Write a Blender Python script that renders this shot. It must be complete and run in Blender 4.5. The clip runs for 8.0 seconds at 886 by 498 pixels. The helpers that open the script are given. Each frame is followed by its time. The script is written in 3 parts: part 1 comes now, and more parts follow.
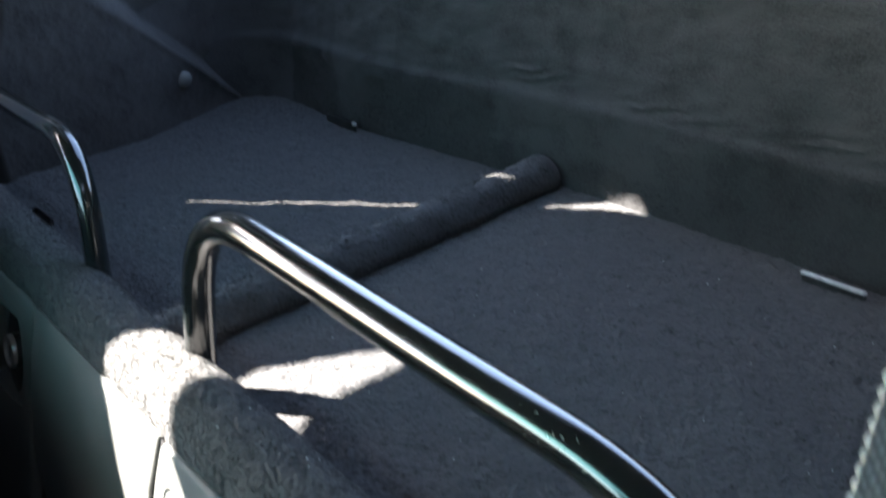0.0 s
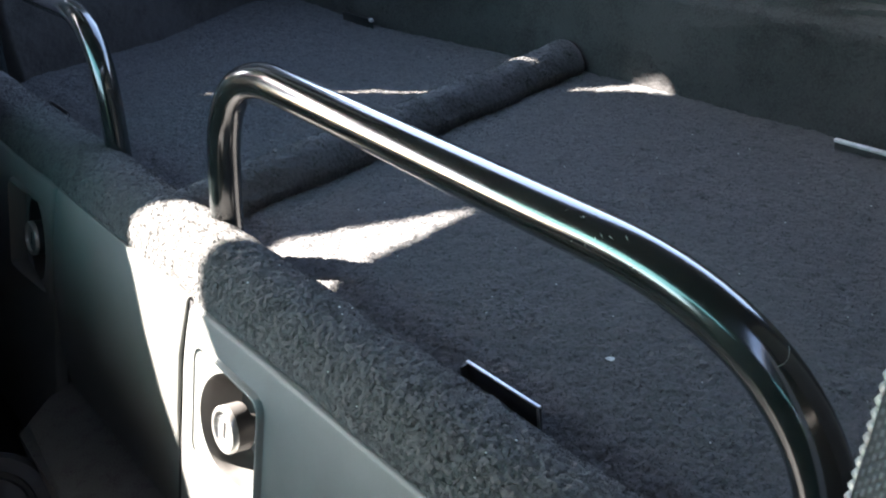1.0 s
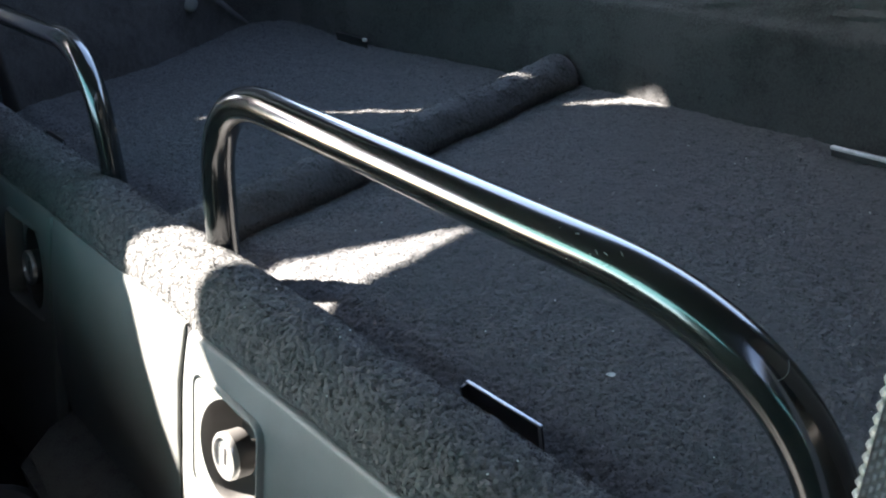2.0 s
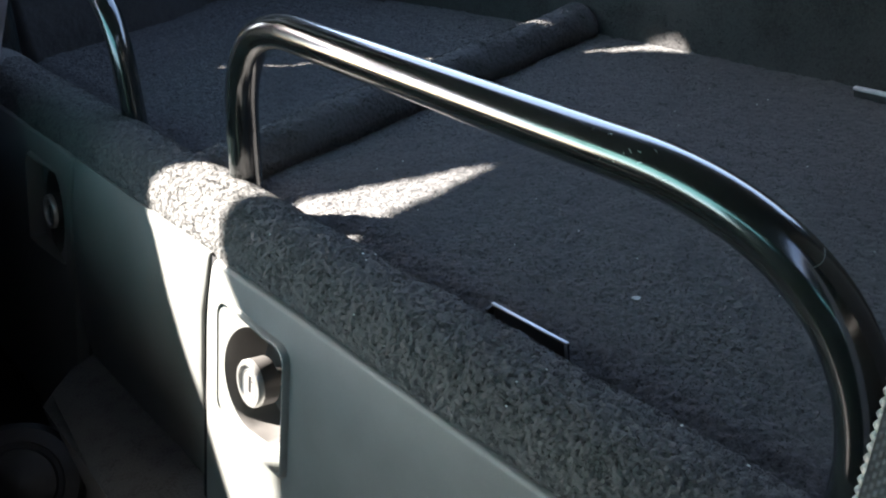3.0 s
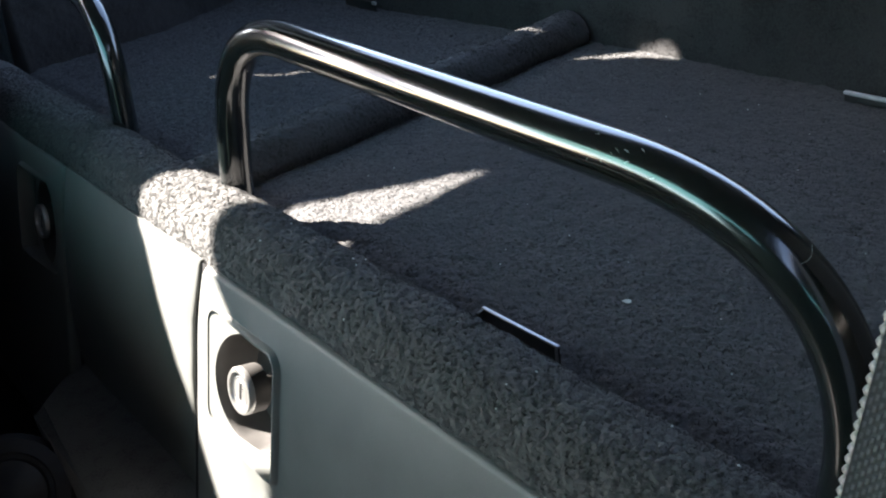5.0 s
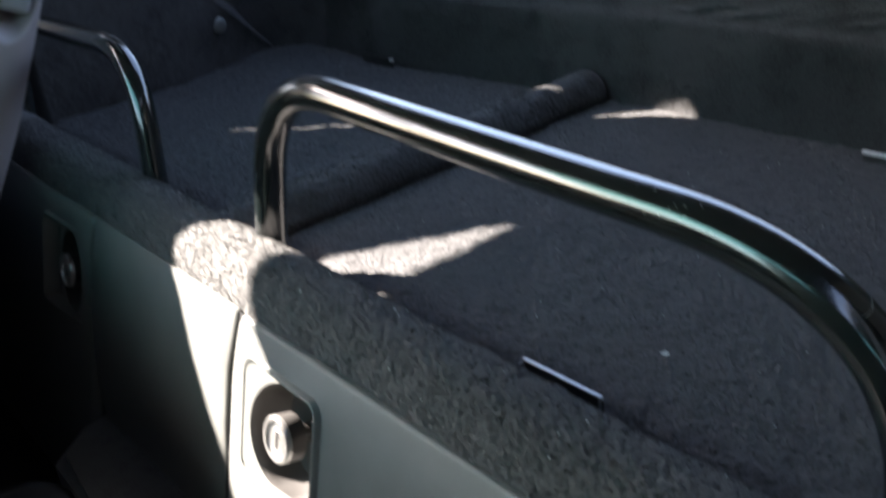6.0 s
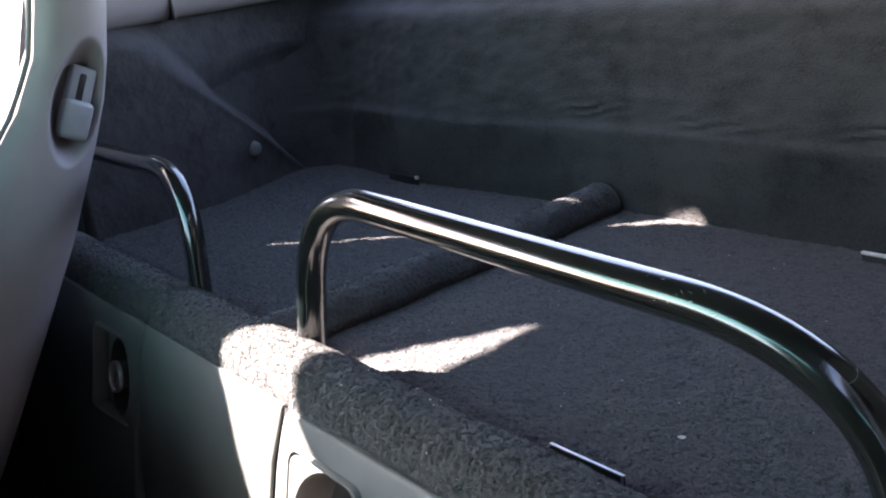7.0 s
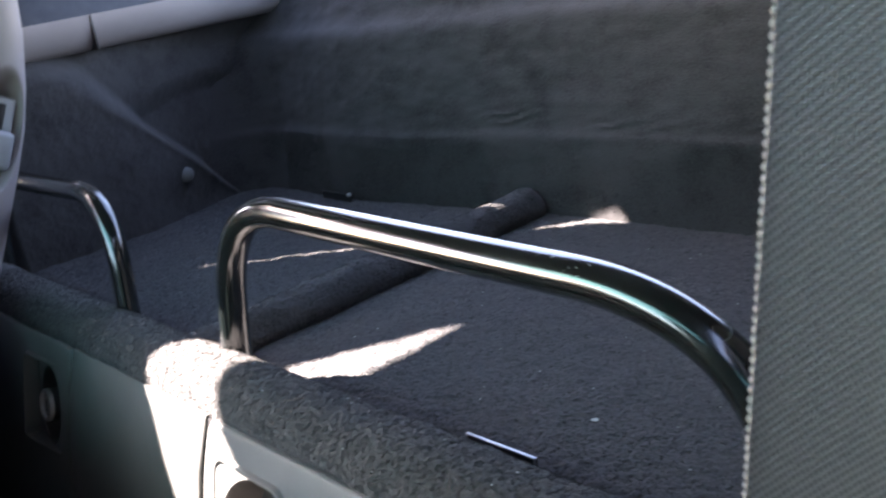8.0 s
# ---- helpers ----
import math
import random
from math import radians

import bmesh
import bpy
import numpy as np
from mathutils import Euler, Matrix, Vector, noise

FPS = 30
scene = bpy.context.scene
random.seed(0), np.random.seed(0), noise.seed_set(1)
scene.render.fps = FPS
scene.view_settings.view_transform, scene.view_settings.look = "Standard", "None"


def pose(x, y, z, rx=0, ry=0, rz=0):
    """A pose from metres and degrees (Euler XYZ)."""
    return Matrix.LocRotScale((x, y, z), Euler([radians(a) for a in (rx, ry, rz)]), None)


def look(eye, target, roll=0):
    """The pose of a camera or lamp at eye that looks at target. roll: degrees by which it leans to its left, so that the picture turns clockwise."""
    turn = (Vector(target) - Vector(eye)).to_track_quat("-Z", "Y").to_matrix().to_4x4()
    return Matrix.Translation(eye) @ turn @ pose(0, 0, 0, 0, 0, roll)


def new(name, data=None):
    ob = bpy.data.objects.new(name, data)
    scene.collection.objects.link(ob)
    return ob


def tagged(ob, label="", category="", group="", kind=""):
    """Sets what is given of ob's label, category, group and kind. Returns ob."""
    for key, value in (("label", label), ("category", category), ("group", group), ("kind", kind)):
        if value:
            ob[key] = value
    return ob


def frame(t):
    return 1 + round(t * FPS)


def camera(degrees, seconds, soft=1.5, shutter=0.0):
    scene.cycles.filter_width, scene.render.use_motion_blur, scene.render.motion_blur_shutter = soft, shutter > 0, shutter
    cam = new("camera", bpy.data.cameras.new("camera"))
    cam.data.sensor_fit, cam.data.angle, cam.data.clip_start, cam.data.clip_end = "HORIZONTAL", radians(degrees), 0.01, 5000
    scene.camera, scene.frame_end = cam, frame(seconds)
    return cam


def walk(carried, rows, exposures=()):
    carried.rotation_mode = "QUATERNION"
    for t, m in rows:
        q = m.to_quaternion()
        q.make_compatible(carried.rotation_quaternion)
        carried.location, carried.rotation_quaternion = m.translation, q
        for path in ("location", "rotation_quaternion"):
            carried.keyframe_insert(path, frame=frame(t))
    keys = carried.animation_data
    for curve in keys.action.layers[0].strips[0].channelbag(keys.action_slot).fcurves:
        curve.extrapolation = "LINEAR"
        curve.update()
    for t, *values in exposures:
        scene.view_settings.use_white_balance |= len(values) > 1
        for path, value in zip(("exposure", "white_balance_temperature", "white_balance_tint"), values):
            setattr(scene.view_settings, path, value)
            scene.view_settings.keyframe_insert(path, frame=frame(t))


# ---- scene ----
cam = camera(48.0, 8.0, soft=2.0, shutter=0.4)
PATH = [
    (0, (0.671, -0.256, 0.463), (-0.785, 0.798, -0.415), -5.8),
    (0.2, (0.677, -0.263, 0.444), (-0.752, 0.79, -0.479), -5.2),
    (0.5, (0.667, -0.281, 0.412), (-0.753, 0.746, -0.551), -5.4),
    (1, (0.673, -0.288, 0.397), (-0.76, 0.717, -0.571), -6.7),
    (1.2, (0.68, -0.283, 0.4), (-0.764, 0.74, -0.532), -6.9),
    (2.3, (0.67, -0.282, 0.392), (-0.775, 0.729, -0.553), -8.4),
    (2.5, (0.674, -0.293, 0.382), (-0.764, 0.728, -0.562), -7.3),
    (3, (0.678, -0.308, 0.365), (-0.766, 0.68, -0.603), -8.3),
    (3.5, (0.685, -0.304, 0.369), (-0.765, 0.69, -0.584), -8.3),
    (4, (0.687, -0.312, 0.373), (-0.773, 0.683, -0.564), -8.1),
    (4.5, (0.688, -0.308, 0.369), (-0.766, 0.691, -0.573), -8.3),
    (4.7, (0.686, -0.305, 0.365), (-0.766, 0.692, -0.582), -8.5),
    (5.8, (0.67, -0.328, 0.349), (-0.766, 0.72, -0.567), -7.6),
    (6, (0.669, -0.341, 0.368), (-0.796, 0.72, -0.486), -7.4),
    (6.5, (0.704, -0.379, 0.394), (-0.84, 0.71, -0.263), -8.3),
    (7, (0.717, -0.389, 0.38), (-0.824, 0.721, -0.249), -8.3),
    (7.5, (0.72, -0.387, 0.37), (-0.807, 0.734, -0.273), -8.3),
    (8, (0.755, -0.375, 0.356), (-0.743, 0.813, -0.231), -10.5),
]
EXPOSURES = [(0.0, 4.2, 6750, 12), (1.0, 4.5, 6900, 14), (2.5, 4.05, 6850, 12), (3.5, 3.85, 6850, 12), (5.8, 3.7, 7000, 15), (6.5, 4.0, 7150, 21), (8.0, 4.4, 7100, 25)]
walk(cam, [(t, look(eye, target, roll)) for t, eye, target, roll in PATH], EXPOSURES)

# ---- light: sky and one sun ----
SUN_WAY = Vector((1.2, 0.6, -1.0)).normalized()
world = bpy.data.worlds.new("sky")
scene.world = world
world.use_nodes = True
wt = world.node_tree
sky = wt.nodes.new("ShaderNodeTexSky")
sky.sky_type, sky.sun_disc = "NISHITA", False
sky.sun_elevation = math.asin(-SUN_WAY.z)
sky.sun_rotation = math.atan2(-SUN_WAY.x, -SUN_WAY.y)
wt.links.new(sky.outputs["Color"], wt.nodes["Background"].inputs["Color"])
wt.nodes["Background"].inputs["Strength"].default_value = 0.09
sun_data = bpy.data.lights.new("sun", "SUN")
sun_data.energy, sun_data.angle, sun_data.color = 5.0, radians(0.6), (1.0, 0.95, 0.89)
sun = new("sun", sun_data)
sun.matrix_world = look((-1.2, -0.6, 1.0), (0, 0, 0))


# ---- materials ----
def node_material(name):
    m = bpy.data.materials.new(name)
    m.use_nodes = True
    return m, m.node_tree.nodes, m.node_tree.links, m.node_tree.nodes["Principled BSDF"]


def grained(name, dark, light, rough=0.7, metal=0.0, scale=60.0, fine=600.0, bump=0.3, depth=0.001, sheen=0.0, spread=0.5, coat=0.0):
    """A surface whose colour wanders between two tones at two scales, with fine relief."""
    m, nodes, links, bsdf = node_material(name)
    tex = nodes.new("ShaderNodeTexCoord")
    coarse = nodes.new("ShaderNodeTexNoise")
    coarse.inputs["Scale"].default_value, coarse.inputs["Detail"].default_value = scale, 5.0
    small = nodes.new("ShaderNodeTexNoise")
    small.inputs["Scale"].default_value, small.inputs["Detail"].default_value = fine, 3.0
    for n in (coarse, small):
        links.new(tex.outputs["Object"], n.inputs["Vector"])
    mix = nodes.new("ShaderNodeMath")
    mix.operation = "MULTIPLY_ADD"
    links.new(small.outputs["Fac"], mix.inputs[0])
    mix.inputs[1].default_value = spread
    links.new(coarse.outputs["Fac"], mix.inputs[2])
    ramp = nodes.new("ShaderNodeValToRGB")
    ramp.color_ramp.elements[0].position, ramp.color_ramp.elements[0].color = 0.35 + 0.3 * spread, (*dark, 1)
    ramp.color_ramp.elements[1].position, ramp.color_ramp.elements[1].color = 0.7 + 0.55 * spread, (*light, 1)
    links.new(mix.outputs[0], ramp.inputs["Fac"])
    links.new(ramp.outputs["Color"], bsdf.inputs["Base Color"])
    rr = nodes.new("ShaderNodeMapRange")
    rr.inputs["To Min"].default_value, rr.inputs["To Max"].default_value = max(0.02, rough - 0.08), min(1.0, rough + 0.08)
    links.new(coarse.outputs["Fac"], rr.inputs["Value"])
    links.new(rr.outputs["Result"], bsdf.inputs["Roughness"])
    bsdf.inputs["Metallic"].default_value = metal
    bsdf.inputs["Sheen Weight"].default_value = sheen
    bsdf.inputs["Coat Weight"].default_value = coat
    b = nodes.new("ShaderNodeBump")
    b.inputs["Strength"].default_value, b.inputs["Distance"].default_value = bump, depth
    links.new(small.outputs["Fac"], b.inputs["Height"])
    links.new(b.outputs["Normal"], bsdf.inputs["Normal"])
    return m


CARPET = grained("charcoal_carpet", (0.017, 0.0175, 0.0183), (0.074, 0.075, 0.0775), 0.95, scale=70, fine=380, bump=0.9, depth=0.0012, sheen=0.05, spread=1.2)
STEP_CARPET = grained("step_carpet", (0.058, 0.061, 0.061), (0.125, 0.129, 0.129), 0.95, scale=60, fine=420, bump=0.8, depth=0.0015, sheen=0.1, spread=1.0)
RIDGE_CARPET = grained("ridge_carpet", (0.022, 0.0225, 0.0225), (0.094, 0.094, 0.093), 0.95, scale=70, fine=380, bump=0.9, depth=0.0012, sheen=0.05, spread=1.2)
TRIM_CARPET = grained("side_carpet", (0.0171, 0.0164, 0.0161), (0.0500, 0.0480, 0.0474), 0.97, scale=22, fine=620, bump=0.4, depth=0.0010, sheen=0.1, spread=0.9)
REAR_CARPET = grained("bulkhead_carpet", (0.0165, 0.0163, 0.0166), (0.0480, 0.0476, 0.0487), 0.97, scale=22, fine=420, bump=0.6, depth=0.0014, sheen=0.1, spread=0.9)
PANEL_GREY = grained("grey_plastic", (0.122, 0.128, 0.122), (0.158, 0.166, 0.158), 0.5, scale=22, fine=1400, bump=0.25, depth=0.0004)
PILLAR_GREY = grained("pillar_plastic", (0.26, 0.232, 0.233), (0.33, 0.297, 0.297), 0.5, scale=10, fine=1500, bump=0.2, depth=0.0003)
SLIDER_GREY = grained("slider_plastic", (0.25, 0.253, 0.265), (0.31, 0.315, 0.328), 0.4, scale=40, fine=1500, bump=0.05, depth=0.0002)
# darker than the door panel, which deepens the cup's shade by colour
POCKET_GREY = grained("pocket_plastic", (0.050, 0.048, 0.046), (0.075, 0.072, 0.070), 0.45, scale=40, fine=1500, bump=0.1, depth=0.0003)
BLACK_PLASTIC = grained("black_plastic", (0.012, 0.012, 0.013), (0.03, 0.03, 0.032), 0.4, scale=50, fine=900, bump=0.15, depth=0.0003)
BLACK_SATIN = grained("black_enamel", (0.004, 0.007, 0.007), (0.010, 0.014, 0.014), 0.20, scale=90, fine=1800, bump=0.02, depth=0.0002)
BLACK_SATIN.node_tree.nodes["Principled BSDF"].inputs["Specular IOR Level"].default_value = 0.4
BLACK_SATIN.node_tree.nodes["Principled BSDF"].inputs["Coat Weight"].default_value = 1.0
BLACK_SATIN.node_tree.nodes["Principled BSDF"].inputs["Coat Roughness"].default_value = 0.13
BLACK_SATIN.node_tree.nodes["Principled BSDF"].inputs["Coat IOR"].default_value = 1.75
CHROME = grained("worn_chrome", (0.42, 0.42, 0.41), (0.58, 0.58, 0.57), 0.30, metal=0.8, scale=120, fine=1200, bump=0.05, depth=0.0002)
STEEL = grained("grey_metal", (0.32, 0.34, 0.35), (0.42, 0.44, 0.45), 0.35, metal=0.8, scale=120, fine=1200, bump=0.05, depth=0.0002)
DARK = grained("dark_cloth", (0.006, 0.006, 0.007), (0.014, 0.014, 0.016), 0.95, scale=30, fine=500, bump=0.4, depth=0.001)
HEADLINER = grained("headliner", (0.025, 0.025, 0.026), (0.045, 0.045, 0.046), 0.95, scale=20, fine=700, bump=0.3, depth=0.001)
SCUFF = grained("scuff", (0.22, 0.25, 0.24), (0.42, 0.46, 0.45), 0.6, scale=300, fine=2000, bump=0.1)
LINT = grained("lint", (0.4, 0.42, 0.42), (0.6, 0.62, 0.62), 0.9, scale=300, fine=2000, bump=0.1)


# ---- building helpers ----
def part(name, bm, material, parent=None, label="", smooth=True):
    me = bpy.data.meshes.new(name)
    bmesh.ops.recalc_face_normals(bm, faces=bm.faces)
    bm.to_mesh(me)
    bm.free()
    me.materials.append(material)
    if smooth:
        me.shade_smooth()
        me.set_sharp_from_angle(angle=radians(38))
    ob = new(name, me)
    if parent:
        ob.parent = parent
    return tagged(ob, label)


def thing(name, label, category, group="", kind=""):
    return tagged(new(name), label, category, group, kind)


def add_box(bm, lo, hi, bevel=0.0, seg=2):
    r = bmesh.ops.create_cube(bm, size=1.0)
    lo, hi = Vector(lo), Vector(hi)
    for v in r["verts"]:
        v.co = Vector(((lo[i] + hi[i]) / 2 + v.co[i] * (hi[i] - lo[i]) for i in range(3)))
    if bevel:
        edges = list({e for v in r["verts"] for e in v.link_edges})
        bmesh.ops.bevel(bm, geom=edges, offset=bevel, segments=seg, profile=0.5, affect="EDGES")


def add_sweep(bm, pts, radii, n=24, cap=True):
    """A tube along points, with a radius or one radius a point."""
    pts = [Vector(p) for p in pts]
    radii = radii if isinstance(radii, (list, tuple)) else [radii] * len(pts)
    rings, side = [], None
    for i, p in enumerate(pts):
        way = (pts[min(i + 1, len(pts) - 1)] - pts[max(i - 1, 0)]).normalized()
        if side is None:
            side = way.orthogonal().normalized()
        side = (side - way * side.dot(way)).normalized()
        up = way.cross(side)
        rings.append([bm.verts.new(p + radii[i] * (math.cos(a) * side + math.sin(a) * up)) for a in (2 * math.pi * k / n for k in range(n))])
    for a, b in zip(rings, rings[1:]):
        for k in range(n):
            bm.faces.new((a[k], a[(k + 1) % n], b[(k + 1) % n], b[k]))
    if cap:
        bm.faces.new(rings[0][::-1])
        bm.faces.new(rings[-1])


def add_prism(bm, outline, axis, lo, hi):
    """A flat outline in the two other axes, drawn out along one axis."""
    def put(a, b, c):
        p = [0, 0, 0]
        p[axis] = c
        p[(axis + 1) % 3], p[(axis + 2) % 3] = a, b
        return bm.verts.new(p)
    near, far = [put(a, b, lo) for a, b in outline], [put(a, b, hi) for a, b in outline]
    n = len(outline)
    bm.faces.new(near)
    bm.faces.new(far[::-1])
    for i in range(n):
        bm.faces.new((near[i], near[(i + 1) % n], far[(i + 1) % n], far[i]))


def add_sheet(bm, rows):
    """A surface through rows of points."""
    vs = [[bm.verts.new(p) for p in row] for row in rows]
    for a, b in zip(vs, vs[1:]):
        for k in range(len(a) - 1):
            bm.faces.new((a[k], a[k + 1], b[k + 1], b[k]))
    return vs


def rounded(pts, radius, seg=8):
    """A polyline with its inner corners rounded off."""
    pts = [Vector(p) for p in pts]
    radius = radius if isinstance(radius, (list, tuple)) else [radius] * (len(pts) - 2)
    out = [pts[0]]
    for (a, b, c), r in zip(zip(pts, pts[1:], pts[2:]), radius):
        p, q = b + (a - b).normalized() * r, b + (c - b).normalized() * r
        for k in range(seg + 1):
            t = k / seg
            out.append(p * (1 - t) ** 2 + b * 2 * t * (1 - t) + q * t * t)
    return out + [pts[-1]]


# ---- the cabin shell ----
FAR, NEAR, FRONT, REAR, LOW, TOP = -0.75, 1.0, -1.35, 0.62, -0.45, 0.74


def smooth(a, b, v):
    t = np.clip((v - a) / (b - a), 0, 1)
    return t * t * (3 - 2 * t)


def rear_y(x):
    """Foot line of the rear wall: straight over the middle, falling back a little towards the far corner."""
    return np.interp(x, (-0.90, -0.66, -0.54, -0.42, -0.30, -0.23, -0.13, -0.03, 0.05, 0.20, 0.50, 1.05), (0.478, 0.470, 0.463, 0.465, 0.477, 0.486, 0.4965, 0.5005, 0.502, 0.506, 0.500, 0.440))


def side_x(y, z):
    """Far side trim: a slanting carpeted panel whose upper edge rolls back into a hollow, foot bowing out to the rear."""
    face = FAR + 0.026 - 0.072 * smooth(0.20, 0.45, y) * (1 - 0.45 * smooth(0.01, 0.10, z))
    crest = 0.166 - 0.95 * (y - 0.26) + 0.30 * np.maximum(0, 0.20 - y) * (y - 0.20)
    wide = 0.028 + 0.065 * smooth(0.29, 0.10, y)
    over = z - crest
    roll = smooth(-0.30 * wide, wide, over)
    arch = 0.212 - 1.6 * (y - 0.40) ** 2
    hollow = 0.030 + 0.022 * smooth(arch + 0.012, arch - 0.03, z)
    x = face - hollow * roll + 0.0030 * np.exp(-((over + 0.004) / (0.42 * wide)) ** 2)
    x = x + (FAR - 0.014 - x) * smooth(0.255, 0.312, z)
    return x + (FAR - 0.014 - x) * smooth(0.036, 0.0, y - side_front(z))


def side_front(z):
    """Front edge of the side trim, kept behind the narrow slit beside the pillar."""
    return 0.055 * smooth(0.08, 0.24, z)


def wall_piece(name, lo, hi, material, label):
    bm = bmesh.new()
    add_box(bm, lo, hi)
    return tagged(part(name, bm, material, None, label, smooth=False), category="wall", kind="structure")


bm = bmesh.new()
add_sheet(bm, [[(x, y, -1.15) for x in (-3000, -40, 40, 3000)] for y in (-3000, -40, 40, 3000)])
CONCRETE = grained("grey_concrete", (0.17, 0.168, 0.16), (0.23, 0.226, 0.22), 0.9, scale=2, fine=60, bump=0.2, depth=0.004)
tagged(part("ground", bm, CONCRETE), "sunlit grey concrete outside the car", "ground", kind="structure")

# loop-pile carpet: a fine sheet whose loops stand up one by one
def loops_of(a, b, cell, seed, wander=0.42):
    """Height of a loop at plan places a, b: round heads about one cell apart, each with its own lift."""
    rng = np.random.default_rng(seed)
    ja, jb, lift = rng.uniform(-wander, wander, (701, 701)), rng.uniform(-wander, wander, (701, 701)), rng.uniform(0.35, 1.0, (701, 701))
    ga, gb = a / cell + 350.0, b / cell + 50.0
    ia, ib = np.floor(ga).astype(int), np.floor(gb).astype(int)
    best = np.zeros_like(ga)
    for da in (-1, 0, 1):
        for db in (-1, 0, 1):
            ca, cb = (ia + da) % 701, (ib + db) % 701
            gap = ((ia + da + 0.5 + ja[ca, cb] - ga) ** 2 + (ib + db + 0.5 + jb[ca, cb] - gb) ** 2) / 0.45
            best = np.maximum(best, lift[ca, cb] * np.sqrt(np.clip(1 - gap, 0, 1)))
    return best


def lumps(x, y, cell, seed):
    """Smooth random heights between -1 and 1, one a cell."""
    grid = np.random.default_rng(seed).uniform(-1, 1, (512, 512))
    gx, gy = x / cell + 200.0, y / cell + 20.0
    ix, iy = np.floor(gx).astype(int) % 511, np.floor(gy).astype(int) % 511
    fx, fy = gx % 1, gy % 1
    fx, fy = fx * fx * (3 - 2 * fx), fy * fy * (3 - 2 * fy)
    return (grid[ix, iy] * (1 - fx) + grid[ix + 1, iy] * fx) * (1 - fy) + (grid[ix, iy + 1] * (1 - fx) + grid[ix + 1, iy + 1] * fx) * fy


def grid_sheet(name, co, material, label):
    """A sheet through a grid of points, rows by columns by three."""
    m, n = co.shape[:2]
    i = (np.arange(m - 1)[:, None] * n + np.arange(n - 1)[None, :]).ravel()
    quads = np.stack([i, i + 1, i + n + 1, i + n], 1).astype(np.int32)
    me = bpy.data.meshes.new(name)
    me.vertices.add(m * n)
    me.vertices.foreach_set("co", co.ravel())
    me.loops.add(quads.size)
    me.loops.foreach_set("vertex_index", quads.ravel())
    me.polygons.add(len(quads))
    me.polygons.foreach_set("loop_start", np.arange(0, quads.size, 4, dtype=np.int32))
    me.update(calc_edges=True)
    me.materials.append(material)
    me.shade_smooth()
    return tagged(new(name, me), label)


# cargo floor: one thick carpeted board, gently uneven, dipping softly along the ridge
def floor_z(x, y):
    groove = 0.006 * smooth(0.050, 0.020, y)
    return -groove + 0.0015 * lumps(x, y, 0.17, 2) + 0.0009 * lumps(x, y, 0.034, 4) + 0.0009 * lumps(x, y, 0.011, 5)


FX, FY = np.meshgrid(np.linspace(-0.86, 0.80, 1090), np.linspace(-0.02, 0.56, 390))
FZ = floor_z(FX, FY) + 0.0014 * loops_of(FX, FY, 0.0038, 7) + 0.0005 * lumps(FX, FY, 0.0021, 17) - 0.0012
floor = tagged(grid_sheet("floor", np.stack([FX, FY, FZ], 2), CARPET, "dark charcoal looped carpet over a flat cargo floor"), category="floor", kind="structure")
bm = bmesh.new()
add_box(bm, (-0.86, 0.055, -0.03), (0.80, 0.56, -0.006))
part("floor_board", bm, BLACK_PLASTIC, floor)

# rear wall: lower band, crease and upper bulkhead in carpet
bm = bmesh.new()
rows = []
profile = rounded([(0, 0.0, -0.01), (0, 0.012, 0.045), (0, 0.017, 0.097), (0, 0.023, 0.106), (0, 0.055, 0.245), (0, 0.075, 0.262), (0, 0.105, 0.335), (0, 0.15, 0.345)], [0.02, 0.003, 0.003, 0.012, 0.012, 0.012], 5)
steps = [0.0]
for a, b in zip(profile, profile[1:]):
    steps.append(steps[-1] + (b - a).length)
for far in np.linspace(0, steps[-1], 110):
    py, pz = float(np.interp(far, steps, [p.y for p in profile])), float(np.interp(far, steps, [p.z for p in profile]))
    row = []
    for x in np.linspace(-0.86, 1.02, 240):
        y = float(rear_y(x)) + py
        if x < -0.70:
            y -= 0.12 - math.sqrt(max(0.0, 0.12 ** 2 - (x + 0.70) ** 2))
        w = 0.005 * noise.noise((x * 6, pz * 9, 1.7)) + 0.002 * noise.noise((x * 22, pz * 40, 4.2)) + 0.0012 * noise.noise((x * 60, pz * 90, 6.1))
        for cx, cz, wide, tall in ((-0.175, 0.121, 0.05, 0.010), (0.21, 0.117, 0.05, 0.010), (0.02, 0.112, 0.07, 0.006)):
            ripple = math.exp(-(((x - cx) / wide) ** 2) - ((pz - cz) / tall) ** 2)
            w += 0.0022 * ripple * math.sin((pz - 0.15 * (x - cx)) * 2 * math.pi / 0.011 + 3 * noise.noise((x * 25, 0, 2)))
        row.append((x, y + w * min(1, pz * 12 + 0.2), pz + 0.004 * noise.noise((x * 4, pz * 3, 8))))
    rows.append(row)
add_sheet(bm, rows)
wall_rear = tagged(part("wall_rear", bm, REAR_CARPET), "dark carpeted rear bulkhead with a horizontal crease", "wall", kind="structure")
wall_piece("wall_rear_outer", (FAR - 0.14, REAR + 0.02, LOW), (NEAR, REAR + 0.06, 0.34), BLACK_PLASTIC, "plain black panel behind the carpeted bulkhead")
# unseen panel added to cut sky light on the right of the floor
wall_piece("wall_rear_block", (0.43, REAR + 0.02, 0.34), (NEAR, REAR + 0.06, TOP), BLACK_PLASTIC, "unseen dark panel shading the right of the cargo floor")

# far side wall: front window, small rear window and an added slit behind the pillar, cut to shape sun patches
T = 0.012


